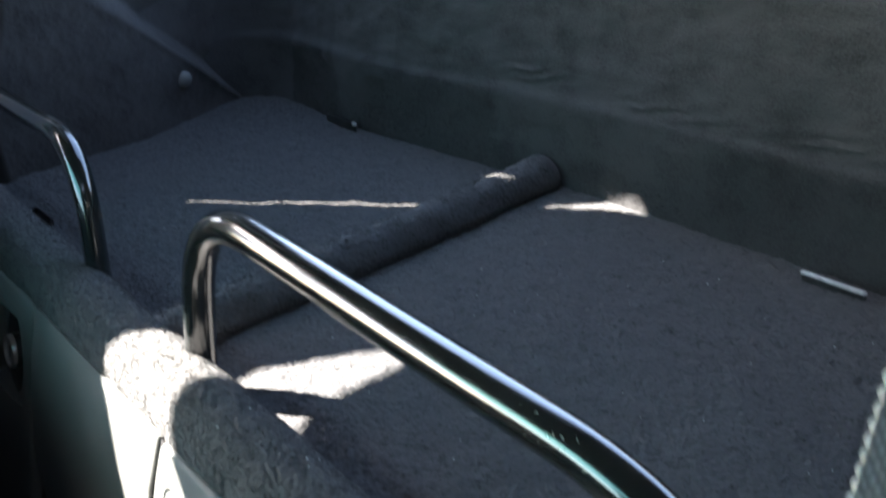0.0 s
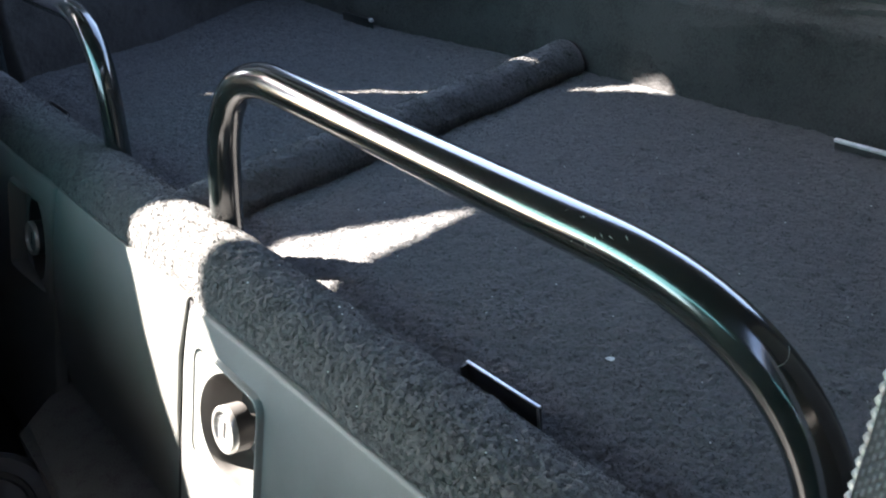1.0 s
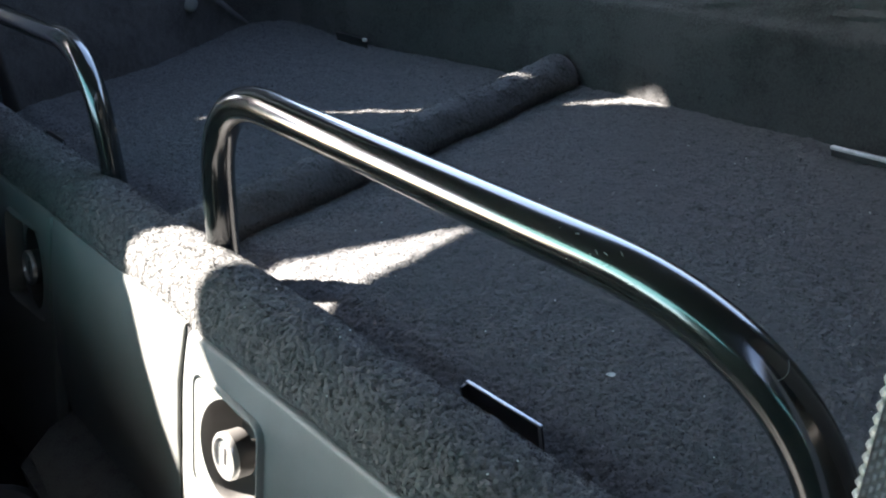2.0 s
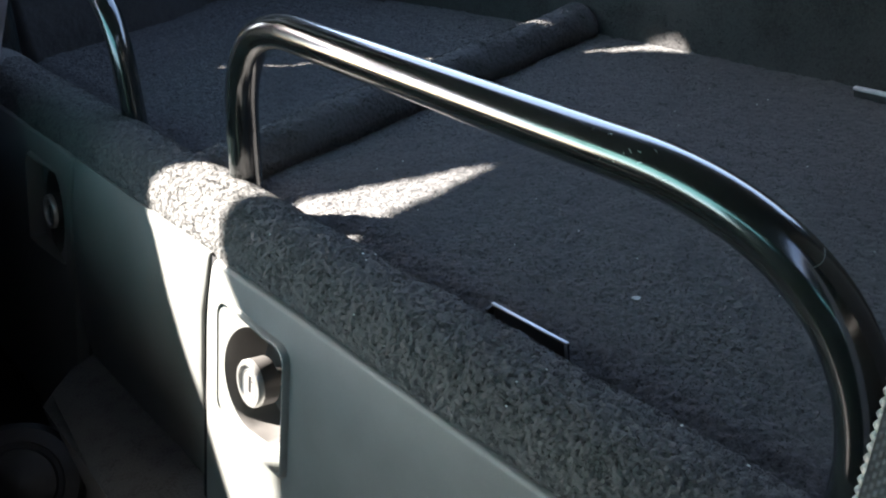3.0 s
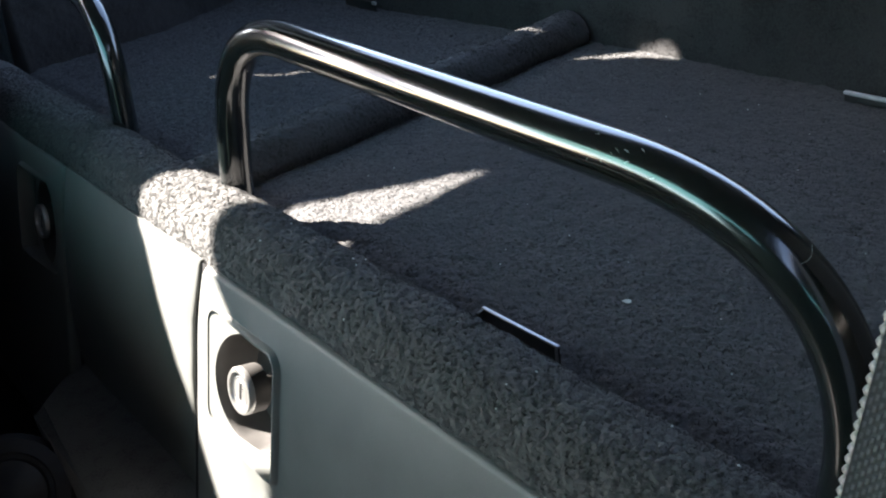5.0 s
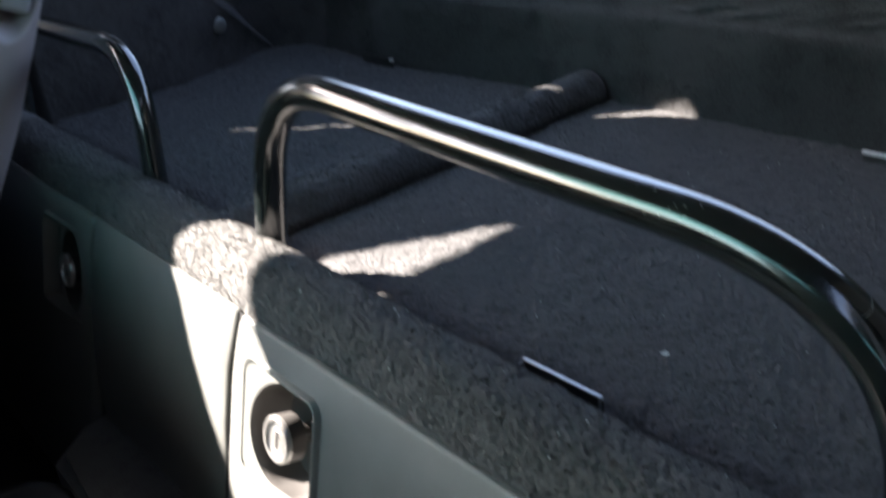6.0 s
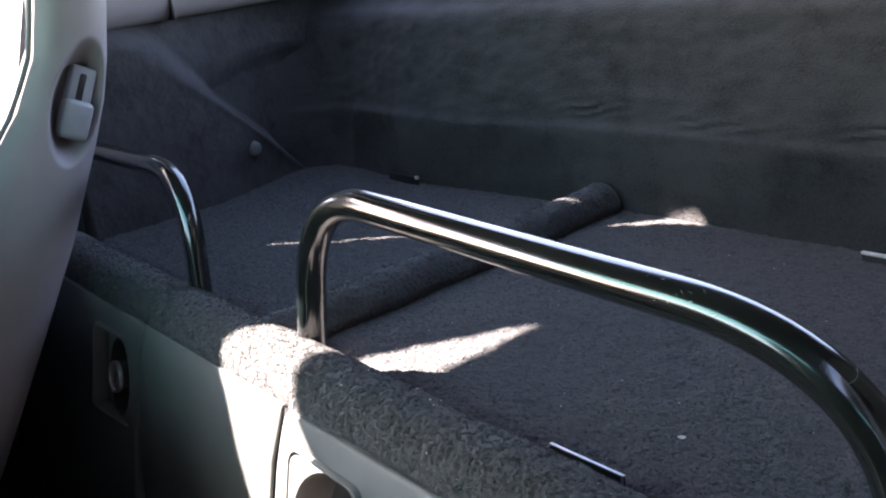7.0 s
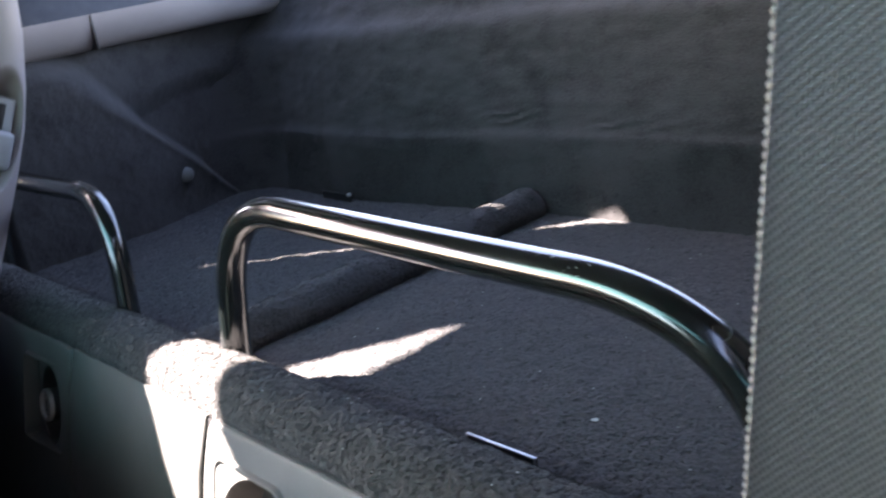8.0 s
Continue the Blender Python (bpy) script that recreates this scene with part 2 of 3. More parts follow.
def far_wall(name, outline):
    """Reveals are sheared along the sun, so the openings' edges trim the sun patches."""
    bm = bmesh.new()
    add_prism(bm, outline, 0, FAR - T, FAR)
    for v in bm.verts:
        if v.co.x < FAR - T / 2:
            v.co.y -= 0.5 * T
            v.co.z += T / 1.2
    return tagged(part(name, bm, TRIM_CARPET, None, "dark carpeted cabin side with openings cut to shape the sun patches", smooth=False), category="wall", kind="structure")


far_wall("wall_far_low", [(FRONT, LOW), (REAR, LOW), (REAR, -0.03), (0.06, -0.03), (0.06, 0.10), (-0.035, 0.10), (-0.0235, 0.152), (-0.17, 0.152), (-0.17, 0.42), (-0.3325, 0.586), (-0.355, 0.570), (-0.38, 0.557), (-0.408, 0.551), (-0.436, 0.531), (-0.468, 0.518), (-0.51, 0.500), (-0.545, 0.488), (-0.55, 0.30), (-0.56, 0.16), (FRONT, 0.10)])
far_wall("wall_far_quarter", [(-0.17, 0.42), (0.060, 0.42), (0.10, 0.667), (-0.2125, 0.667), (-0.3325, 0.586)])
far_wall("wall_far_rear", [(-0.02, 0.10), (0.06, 0.10), (0.075, 0.31), (REAR, 0.31), (REAR, 0.46), (0.49, 0.46), (0.47, TOP), (0.133, TOP), (0.133, 0.6335), (0.142, 0.611), (0.149, 0.588), (0.1275, 0.56), (0.0185, 0.256), (0.0125, 0.25), (0.0, 0.20)])
far_wall("wall_far_post", [(-0.02, 0.10), (0.0, 0.20), (0.0125, 0.25), (0.0167, 0.256), (0.0454, 0.34), (0.0718, 0.42), (0.1215, 0.56), (0.1245, 0.612), (0.1265, 0.6275), (0.133, 0.6335), (0.133, TOP), (0.10, TOP), (0.10, 0.667), (0.060, 0.42), (0.0045, 0.256), (0.004, 0.25), (-0.009, 0.20), (-0.035, 0.10)])
# unseen slanting bar added to trim the sun patch on the door
far_wall("wall_far_sun_edge", [(-0.50, 0.667), (-0.53, 0.636), (-0.552, 0.598), (-0.66, 0.44), (-0.80, 0.25), (-0.90, 0.25), (-0.66, 0.56), (-0.58, 0.667)])
# unseen strip added outside, keeping direct sun out of the small window
bm = bmesh.new()
add_prism(bm, [(-0.15, 0.28), (-0.125, 0.28), (-0.113, 0.319), (-0.096, 0.417), (-0.042, 0.587), (-0.02, 0.64), (-0.12, 0.64)], 0, FAR - 0.21, FAR - 0.20)
tagged(part("wall_far_sun_block", bm, BLACK_PLASTIC, None, "unseen black strip outside that blocks sun through the far window", smooth=False), category="wall", kind="structure")
far_wall("wall_far_rail", [(FRONT, 0.667), (0.10, 0.667), (0.10, TOP), (FRONT, TOP)])

# unseen, mirrored from the far side and set close to shade the right
wall_piece("wall_near_quarter", (0.605, 0.02, -0.03), (0.617, REAR + 0.06, TOP), TRIM_CARPET, "unseen dark carpeted cabin side that shades the cargo floor")
wall_piece("wall_near_low", (NEAR, FRONT, LOW), (NEAR + T, REAR, 0.50), TRIM_CARPET, "dark lower cabin side")
wall_piece("wall_near_post", (NEAR, -0.80, 0.50), (NEAR + T, REAR, TOP), TRIM_CARPET, "dark cabin side behind the near window")
wall_piece("wall_near_rail", (NEAR, FRONT, 0.64), (NEAR + T, -0.80, TOP), TRIM_CARPET, "dark rail over the near window")
wall_piece("wall_front_low", (FAR - T, FRONT - T, LOW), (NEAR + T, FRONT, 0.30), BLACK_PLASTIC, "black dashboard side of the cabin")
wall_piece("floor_front", (FAR - T, FRONT - T, LOW - T), (NEAR + T, REAR + 0.06, LOW), CARPET, "dark carpeted footwell floor")
roof = wall_piece("ceiling", (FAR - T, -0.95, TOP), (0.61, 0.29, TOP + 0.03), HEADLINER, "grey cloth headliner over the cabin")
roof["category"] = "ceiling"
# narrow roof gap added to put a soft highlight on the bar's bend
for place, low, high in (("rear", (0.61, -0.05, TOP), (NEAR + T, 0.29, TOP + 0.03)), ("side", (0.70, -0.95, TOP), (NEAR + T, -0.05, TOP + 0.03))):
    roof_near = wall_piece("ceiling_near_" + place, low, high, HEADLINER, "grey cloth headliner beside a gap added for the bar's highlight")
    roof_near["category"] = "ceiling"
wall_piece("ceiling_rear", (FAR - T, 0.29, TOP), (-0.73, REAR + 0.06, TOP + 0.03), HEADLINER, "grey headliner beside the rear glass")
bm = bmesh.new()
# unseen extension past the rear wall, there to darken the right of the floor
add_prism(bm, [(-0.17, 0.29), (NEAR + T, 0.29), (NEAR + T, REAR + 0.22), (0.23, REAR + 0.22), (0.07, REAR + 0.06), (0.0, REAR + 0.06)], 2, TOP, TOP + 0.03)
tagged(part("ceiling_side", bm, HEADLINER, None, "grey headliner beside the rear glass", smooth=False), category="ceiling", kind="structure")

# tinted panes in the windscreen and the near window
def tinted(name, colour):
    m, nodes, links, bsdf = node_material(name)
    clear = nodes.new("ShaderNodeBsdfTransparent")
    clear.inputs["Color"].default_value = (*colour, 1)
    bsdf.inputs["Base Color"].default_value = (0.01, 0.02, 0.015, 1)
    bsdf.inputs["Roughness"].default_value = 0.02
    mix = nodes.new("ShaderNodeMixShader")
    mix.inputs[0].default_value = 0.06
    links.new(clear.outputs[0], mix.inputs[1])
    links.new(bsdf.outputs[0], mix.inputs[2])
    links.new(mix.outputs[0], nodes["Material Output"].inputs["Surface"])
    return m


def screen_y(z):
    return FRONT + 0.004 + (z - 0.30) / (TOP - 0.30) * 0.396


bm = bmesh.new()
add_prism(bm, [(screen_y(0.30), 0.30), (screen_y(0.52), 0.52), (screen_y(0.52) + 0.004, 0.52), (screen_y(0.30) + 0.004, 0.30)], 0, FAR, NEAR)
screen = tagged(part("window_1", bm, tinted("windscreen_glass", (0.88, 0.965, 0.93)), None, "faintly green windscreen with a darker shade band", smooth=False), category="window", kind="structure")
bm = bmesh.new()
add_prism(bm, [(screen_y(0.52), 0.5205), (screen_y(TOP), TOP), (screen_y(TOP) + 0.004, TOP), (screen_y(0.52) + 0.004, 0.5205)], 0, FAR, NEAR)
part("shade_band", bm, tinted("shade_band_glass", (0.62, 0.91, 0.79)), screen, "green shade band", smooth=False)
bm = bmesh.new()
add_box(bm, (NEAR + 0.016, FRONT, 0.50), (NEAR + 0.020, -0.80, 0.64))
tagged(part("window_2", bm, tinted("pale_green_glass", (0.96, 0.975, 0.97)), None, "pale green tinted side glass", smooth=False), category="window", kind="structure")

wall_piece("wall_far_shell", (FAR - 0.16, 0.14, LOW), (FAR - 0.15, REAR + 0.06, 0.33), BLACK_PLASTIC, "plain black panel behind the carpeted cabin side")

# side trim: one carpeted moulding with a slanting rolled edge, and the light rounded strip under the rear glass
SY, SZ = np.meshgrid(np.linspace(0.0, 1.0, 300), np.linspace(-0.02, 0.336, 190))
SY = side_front(SZ) + SY * (0.56 - side_front(SZ))
SX = side_x(SY, SZ) + 0.0016 * lumps(SY, SZ, 0.06, 31) + 0.0007 * lumps(SY, SZ, 0.012, 32) + 0.0004 * lumps(SY, SZ, 0.004, 33)
side_panel = tagged(grid_sheet("side_panel", np.stack([SX, SY, SZ], 2), TRIM_CARPET, "dark carpeted side trim panel with a slanting rolled edge"), category="trim panel", kind="structure")

bm = bmesh.new()
rows = []
for y in np.linspace(0.086, 0.62, 30):
    bow = 0.0
    rows.append([(FAR - 0.01 + 0.034 * math.sin(a) + bow, y, 0.289 + 0.055 * (1 - math.cos(a)) / 2 * 1.9) for a in np.linspace(-0.1, math.pi * 0.5, 12)])
add_sheet(bm, rows)
sill = tagged(part("trim", bm, PILLAR_GREY), "light grey rounded trim strip under the rear glass", "trim", kind="structure")
bm = bmesh.new()
add_box(bm, (FAR - 0.005, 0.224, 0.289), (FAR + 0.0255, 0.2255, 0.341))
part("seam", bm, BLACK_PLASTIC, sill, "dark seam across the strip")
bm = bmesh.new()
add_sheet(bm, [[(FAR + 0.0235 - 0.034 * k, y, 0.3405 + 0.004 * math.sin(math.pi * k) + 0.075 * k) for k in np.linspace(0, 1, 8)] for y in np.linspace(0.086, 0.62, 20)])
part("dark_band", bm, BLACK_PLASTIC, sill, "dark band above the strip, below the rear glass")

# ---- carpeted ridge in front of the cargo floor ----
RY, RZ, RR = -0.03, 0.0, 0.0405


GX, GA = np.meshgrid(np.linspace(-0.80, 0.95, 1350), np.linspace(-0.62, math.pi + 0.25, 136), indexing="ij")
def ridge_r(a):
    """Radius of the ridge round its axis: round towards the doors, squarer with a steep face towards the floor."""
    c, d = np.abs(np.cos(a)), np.abs(np.sin(a))
    back = (np.maximum(c / 0.0375, 1e-9) ** 2.7 + np.maximum(d / RR, 1e-9) ** 2.7) ** (-1 / 2.7)
    return np.where(np.cos(a) > 0, back, RR)


def ridge_skin(x, a):
    return ridge_r(a) - 0.0014 + 0.0012 * lumps(x, a * RR, 0.06, 8) + 0.0007 * lumps(x, a * RR, 0.013, 9)


GR = ridge_skin(GX, GA) + 0.0015 * loops_of(GX, GA * RR, 0.0036, 12) + 0.0005 * lumps(GX, GA * RR, 0.0021, 18)
ridge = tagged(grid_sheet("carpet_ridge", np.stack([GX, RY + GR * np.cos(GA), RZ + GR * np.sin(GA)], 2), RIDGE_CARPET, "dark charcoal looped carpet wrapped over a rounded ridge"), category="carpet ridge", kind="structure")

# ---- carpet-covered bar lying along the floor ----
HY, HA = np.meshgrid(np.linspace(-0.03, 0.5085, 420), np.linspace(-0.6, math.pi + 0.6, 90), indexing="ij")
HE = np.clip((HY - 0.488) / 0.0206, 0, 1)
def bar_r(a):
    """Radius of the covered bar round its axis: the carpet flares out where it meets the floor."""
    return 0.0238 * (1 + 0.16 * np.clip(1 - 1.35 * np.sin(a), 0, 1) ** 2)


HR = bar_r(HA) * np.sqrt(np.maximum(0.001, 1 - HE * HE)) * (1 + 0.07 * lumps(HY, HA * 0.026, 0.05, 14)) + 0.0011 * lumps(HY, HA * 0.026, 0.014, 15) + 0.0014 * loops_of(HY, HA * 0.026, 0.0038, 16) * (1 - HE)
bar_cover = tagged(grid_sheet("carpeted_bar", np.stack([-0.128 - 0.036 * HY - HR * np.cos(HA), HY, 0.010 + HR * np.sin(HA)], 2), CARPET, "carpet-covered low bar running back over the cargo floor"), category="carpeted bar")


# ---- carpet pile: short fibres standing on the carpets ----
def pile_material(name, low, high):
    m, nodes, links, bsdf = node_material(name)
    geo = nodes.new("ShaderNodeNewGeometry")
    tex = nodes.new("ShaderNodeTexCoord")
    n = nodes.new("ShaderNodeTexNoise")
    n.inputs["Scale"].default_value, n.inputs["Detail"].default_value = 55.0, 5.0
    links.new(tex.outputs["Object"], n.inputs["Vector"])
    add = nodes.new("ShaderNodeMath")
    add.operation = "MULTIPLY_ADD"
    links.new(geo.outputs["Random Per Island"], add.inputs[0])
    add.inputs[1].default_value = 0.14
    tuft = nodes.new("ShaderNodeTexNoise")
    tuft.inputs["Scale"].default_value, tuft.inputs["Detail"].default_value = 150.0, 3.0
    links.new(tex.outputs["Object"], tuft.inputs["Vector"])
    both = nodes.new("ShaderNodeMath")
    both.operation = "MULTIPLY_ADD"
    links.new(tuft.outputs["Fac"], both.inputs[0])
    both.inputs[1].default_value = 1.25
    soft_n = nodes.new("ShaderNodeMath")
    soft_n.operation = "MULTIPLY"
    links.new(n.outputs["Fac"], soft_n.inputs[0])
    soft_n.inputs[1].default_value = 0.45
    links.new(soft_n.outputs[0], both.inputs[2])
    shift = nodes.new("ShaderNodeMath")
    shift.operation = "SUBTRACT"
    links.new(both.outputs[0], shift.inputs[0])
    shift.inputs[1].default_value = 0.22
    links.new(shift.outputs[0], add.inputs[2])
    ramp = nodes.new("ShaderNodeValToRGB")
    ramp.color_ramp.elements[0].position, ramp.color_ramp.elements[0].color = 0.35, (*low, 1)
    ramp.color_ramp.elements[1].position, ramp.color_ramp.elements[1].color = 1.1, (*high, 1)
    links.new(add.outputs[0], ramp.inputs["Fac"])
    links.new(ramp.outputs["Color"], bsdf.inputs["Base Color"])
    bsdf.inputs["Roughness"].default_value = 0.85
    return m


FIBRE = pile_material("carpet_fibre", (0.024, 0.0248, 0.0256), (0.108, 0.108, 0.111))
RIDGE_FIBRE = pile_material("ridge_fibre", (0.033, 0.0335, 0.0338), (0.122, 0.123, 0.1225))


WALL_FIBRE = pile_material("wall_fibre", (0.0135, 0.0138, 0.0146), (0.052, 0.0532, 0.0565))


def pile(parent, base, normal, length, width, lean, label, fibre=None):
    """One thin blade for each row of base and normal; clumps lean alike."""
    rng = np.random.default_rng(len(base))
    count = len(base)
    cell = np.floor((base + 0.0012 * rng.normal(size=base.shape)) * 190).astype(np.int64)
    key = (cell[:, 0] * 73856093 ^ cell[:, 1] * 19349663 ^ cell[:, 2] * 83492791) % 100003
    clump = np.random.default_rng(5).normal(size=(100003, 3))[key]
    way = normal + lean * (0.6 * clump + 0.7 * rng.normal(size=(count, 3)))
    way += normal * np.maximum(0, 0.25 - (way * normal).sum(1))[:, None]
    way /= np.linalg.norm(way, axis=1)[:, None]
    side = np.cross(way, rng.normal(size=(count, 3)))
    side /= np.linalg.norm(side, axis=1)[:, None] + 1e-9
    size = rng.uniform(0.6, 1.25, count)[:, None]
    co = np.empty((count, 3, 3))
    co[:, 0], co[:, 1], co[:, 2] = base - side * width * size, base + side * width * size, base + way * length * size
    me = bpy.data.meshes.new("fibre_nap")
    me.vertices.add(3 * count)
    me.vertices.foreach_set("co", co.ravel())
    me.loops.add(3 * count)
    me.loops.foreach_set("vertex_index", np.arange(3 * count, dtype=np.int32))
    me.polygons.add(count)
    me.polygons.foreach_set("loop_start", np.arange(0, 3 * count, 3, dtype=np.int32))
    me.update(calc_edges=True)
    me.materials.append(fibre or FIBRE)
    ob = new("fibre_nap", me)
    ob.parent = parent
    return tagged(ob, label, kind="stuff")


rng = np.random.default_rng(11)
n = 330000
px = rng.uniform(-0.62, 0.66, n)
pa = rng.uniform(-0.1, math.pi - 0.10, n)
pn = np.stack([np.zeros(n), np.cos(pa), np.sin(pa)], 1)
pr = ridge_skin(px, pa) + 0.0005
pile(ridge, np.stack([px, RY + pr * np.cos(pa), RZ + pr * np.sin(pa)], 1), pn, 0.0017, 0.00020, 0.9, "short fuzzy charcoal fibres", RIDGE_FIBRE)
n = 420000
px = rng.uniform(-0.80, 0.66, n)
py = rng.uniform(0.0, 0.505, n)
keep = (py < rear_y(px) - 0.002) & (px > side_x(py, 0.0 * py))
px, py = px[keep], py[keep]
pile(floor, np.stack([px, py, floor_z(px, py) - 0.0003], 1), np.tile((0.0, 0.0, 1.0), (len(px), 1)), 0.0018, 0.00024, 0.9, "short fuzzy charcoal fibres")
n = 52000
px = rng.uniform(-0.70, 0.42, n)
pz = 0.097 * rng.uniform(0.0, 1.0, n)
py = rear_y(px) + np.interp(pz, (0.0, 0.045, 0.097), (0.002, 0.012, 0.017))
pile(wall_rear, np.stack([px, py - 0.0006, pz], 1), np.tile((0.0, -0.985, 0.17), (n, 1)), 0.0026, 0.00028, 0.9, "short fuzzy dark fibres", WALL_FIBRE)
n = 34000
py = rng.uniform(0.0, 0.49, n)
pa = rng.uniform(-0.4, math.pi + 0.4, n)
pn = np.stack([-np.cos(pa), np.zeros(n), np.sin(pa)], 1)
pr = bar_r(pa) * (1 + 0.07 * lumps(py, pa * 0.026, 0.05, 14)) + 0.0006
pile(bar_cover, np.stack([-0.128 - 0.036 * py - pr * np.cos(pa), py, 0.010 + pr * np.sin(pa)], 1), pn, 0.0020, 0.0003, 0.9, "short charcoal fibres")


# ---- grab hoops ----
def grab_hoop(name, pts, radii, thick, label):
    hoop = thing(name, label, "grab bar", "grab bars behind the seats")
    bm = bmesh.new()
    add_sweep(bm, rounded(pts, radii, 28), thick, 40)
    part("tube", bm, BLACK_SATIN, hoop)
    return hoop


grab_hoop("grab_bar", [(-0.0484, -0.003, 0.010), (-0.0291, 0.016, 0.1719), (0.25, 0.016, 0.1633), (0.5581, 0.016, 0.1546), (0.485, -0.010, -0.06)], [0.092, 0.05, 0.1875], 0.0135, "glossy black tubular grab bar standing on the carpeted ridge")
grab_hoop("grab_bar", [(-0.700, -0.003, 0.010), (-0.710, 0.016, 0.156), (-0.45, 0.016, 0.156), (-0.299, 0.016, 0.158), (-0.277, -0.008, -0.02)], [0.06, 0.05, 0.085], 0.0122, "glossy black tubular grab bar beside the far side panel")

bar = bpy.data.objects["grab_bar"]
rnd = random.Random(8)
for k in range(11):
    bx = 0.352 + 0.062 * rnd.random()
    turn = radians(rnd.uniform(8, 66))
    bz = 0.1633 - 0.0282 * (bx - 0.25)
    long, wide = rnd.uniform(0.0005, 0.0018), rnd.uniform(0.00012, 0.0003)
    slant = rnd.uniform(-0.8, 0.8)
    bm = bmesh.new()
    rows = []
    for du in (-1, 0, 1):
        row = []
        for dw in (-1, 1):
            a = turn + (dw * wide * (1 - 0.6 * abs(du)) + slant * du * long) / 0.0128
            row.append((bx + du * long + dw * wide * slant, 0.016 - 0.01372 * math.cos(a), bz + 0.01372 * math.sin(a)))
        rows.append(row)
    add_sheet(bm, rows)
    part("scuff", bm, SCUFF, bar, "small pale scuff in the black paint")

# fine hair lying on the bend of the bar
hair = thing("hair", "fine pale curled hair on the black grab bar", "hair")
bm = bmesh.new()
strand = []
centre, out, down = Vector((0.4738, 0.0135, 0.1336)), Vector((0.56, 0.0, 0.83)), Vector((0.83, 0.0, -0.56))
for k in range(13):
    f = k / 12
    b = radians(-17 + 47 * f)
    strand.append(centre + 0.0139 * (math.cos(b) * out + math.sin(b) * Vector((0, -1, 0))) + 0.0045 * (math.sin(2.1 * f) - 0.8) * down)
add_sweep(bm, strand, 0.00008, 6)
part("strand", bm, SCUFF, hair)

# ---- front panels: sloping plane under the ridge ----
DV, NV = Vector((0, -0.2607, -0.9654)), Vector((0, -0.9654, 0.2607))


def on_panel(u, v, h=0.0):
    return Vector((u, -0.0725, 0.0106)) + DV * v + NV * h


def corner_outline(u0, u1, v0, v1, radii, seg=8):
    """A rectangle with four corner radii: top left, top right, bottom right, bottom left."""
    out = []
    for (cu, cv, a0), r in zip(((u0, v0, math.pi), (u1, v0, 1.5 * math.pi), (u1, v1, 0), (u0, v1, 0.5 * math.pi)), radii):
        ou, ov = cu + (r if cu == u0 else -r), cv + (r if cv == v0 else -r)
        for k in range(seg + 1):
            a = a0 + 0.5 * math.pi * k / seg
            out.append((ou + r * math.cos(a), ov + r * math.sin(a)))
    return out


def loop_of(bm, pts, h):
    return [bm.verts.new(on_panel(u, v, h)) for u, v in pts]


def bridge(bm, a, b):
    n = len(a)
    for i in range(n):
        bm.faces.new((a[i], a[(i + 1) % n], b[(i + 1) % n], b[i]))


def cast(outline, cu, cv, n):
    """n points of an outline, seen from a point inside it at even angles."""
    pts = []
    for k in range(n):
        t = 2 * math.pi * k / n
        du, dv = math.cos(t), math.sin(t)
        best = 9.0
        for (u0, v0), (u1, v1) in zip(outline, outline[1:] + outline[:1]):
            eu, ev = u1 - u0, v1 - v0
            den = du * ev - dv * eu
            if abs(den) > 1e-12:
                far = ((u0 - cu) * ev - (v0 - cv) * eu) / den
                w = ((u0 - cu) * dv - (v0 - cv) * du) / den
                if far > 0 and -1e-6 <= w <= 1 + 1e-6:
                    best = min(best, far)
        pts.append((cu + du * best, cv + dv * best))
    return pts


def seam_bend(v):
    """How far the seam beside a door leans over at its top."""
    return 0.012 * max(0.0, (0.07 - v) / 0.073) ** 2


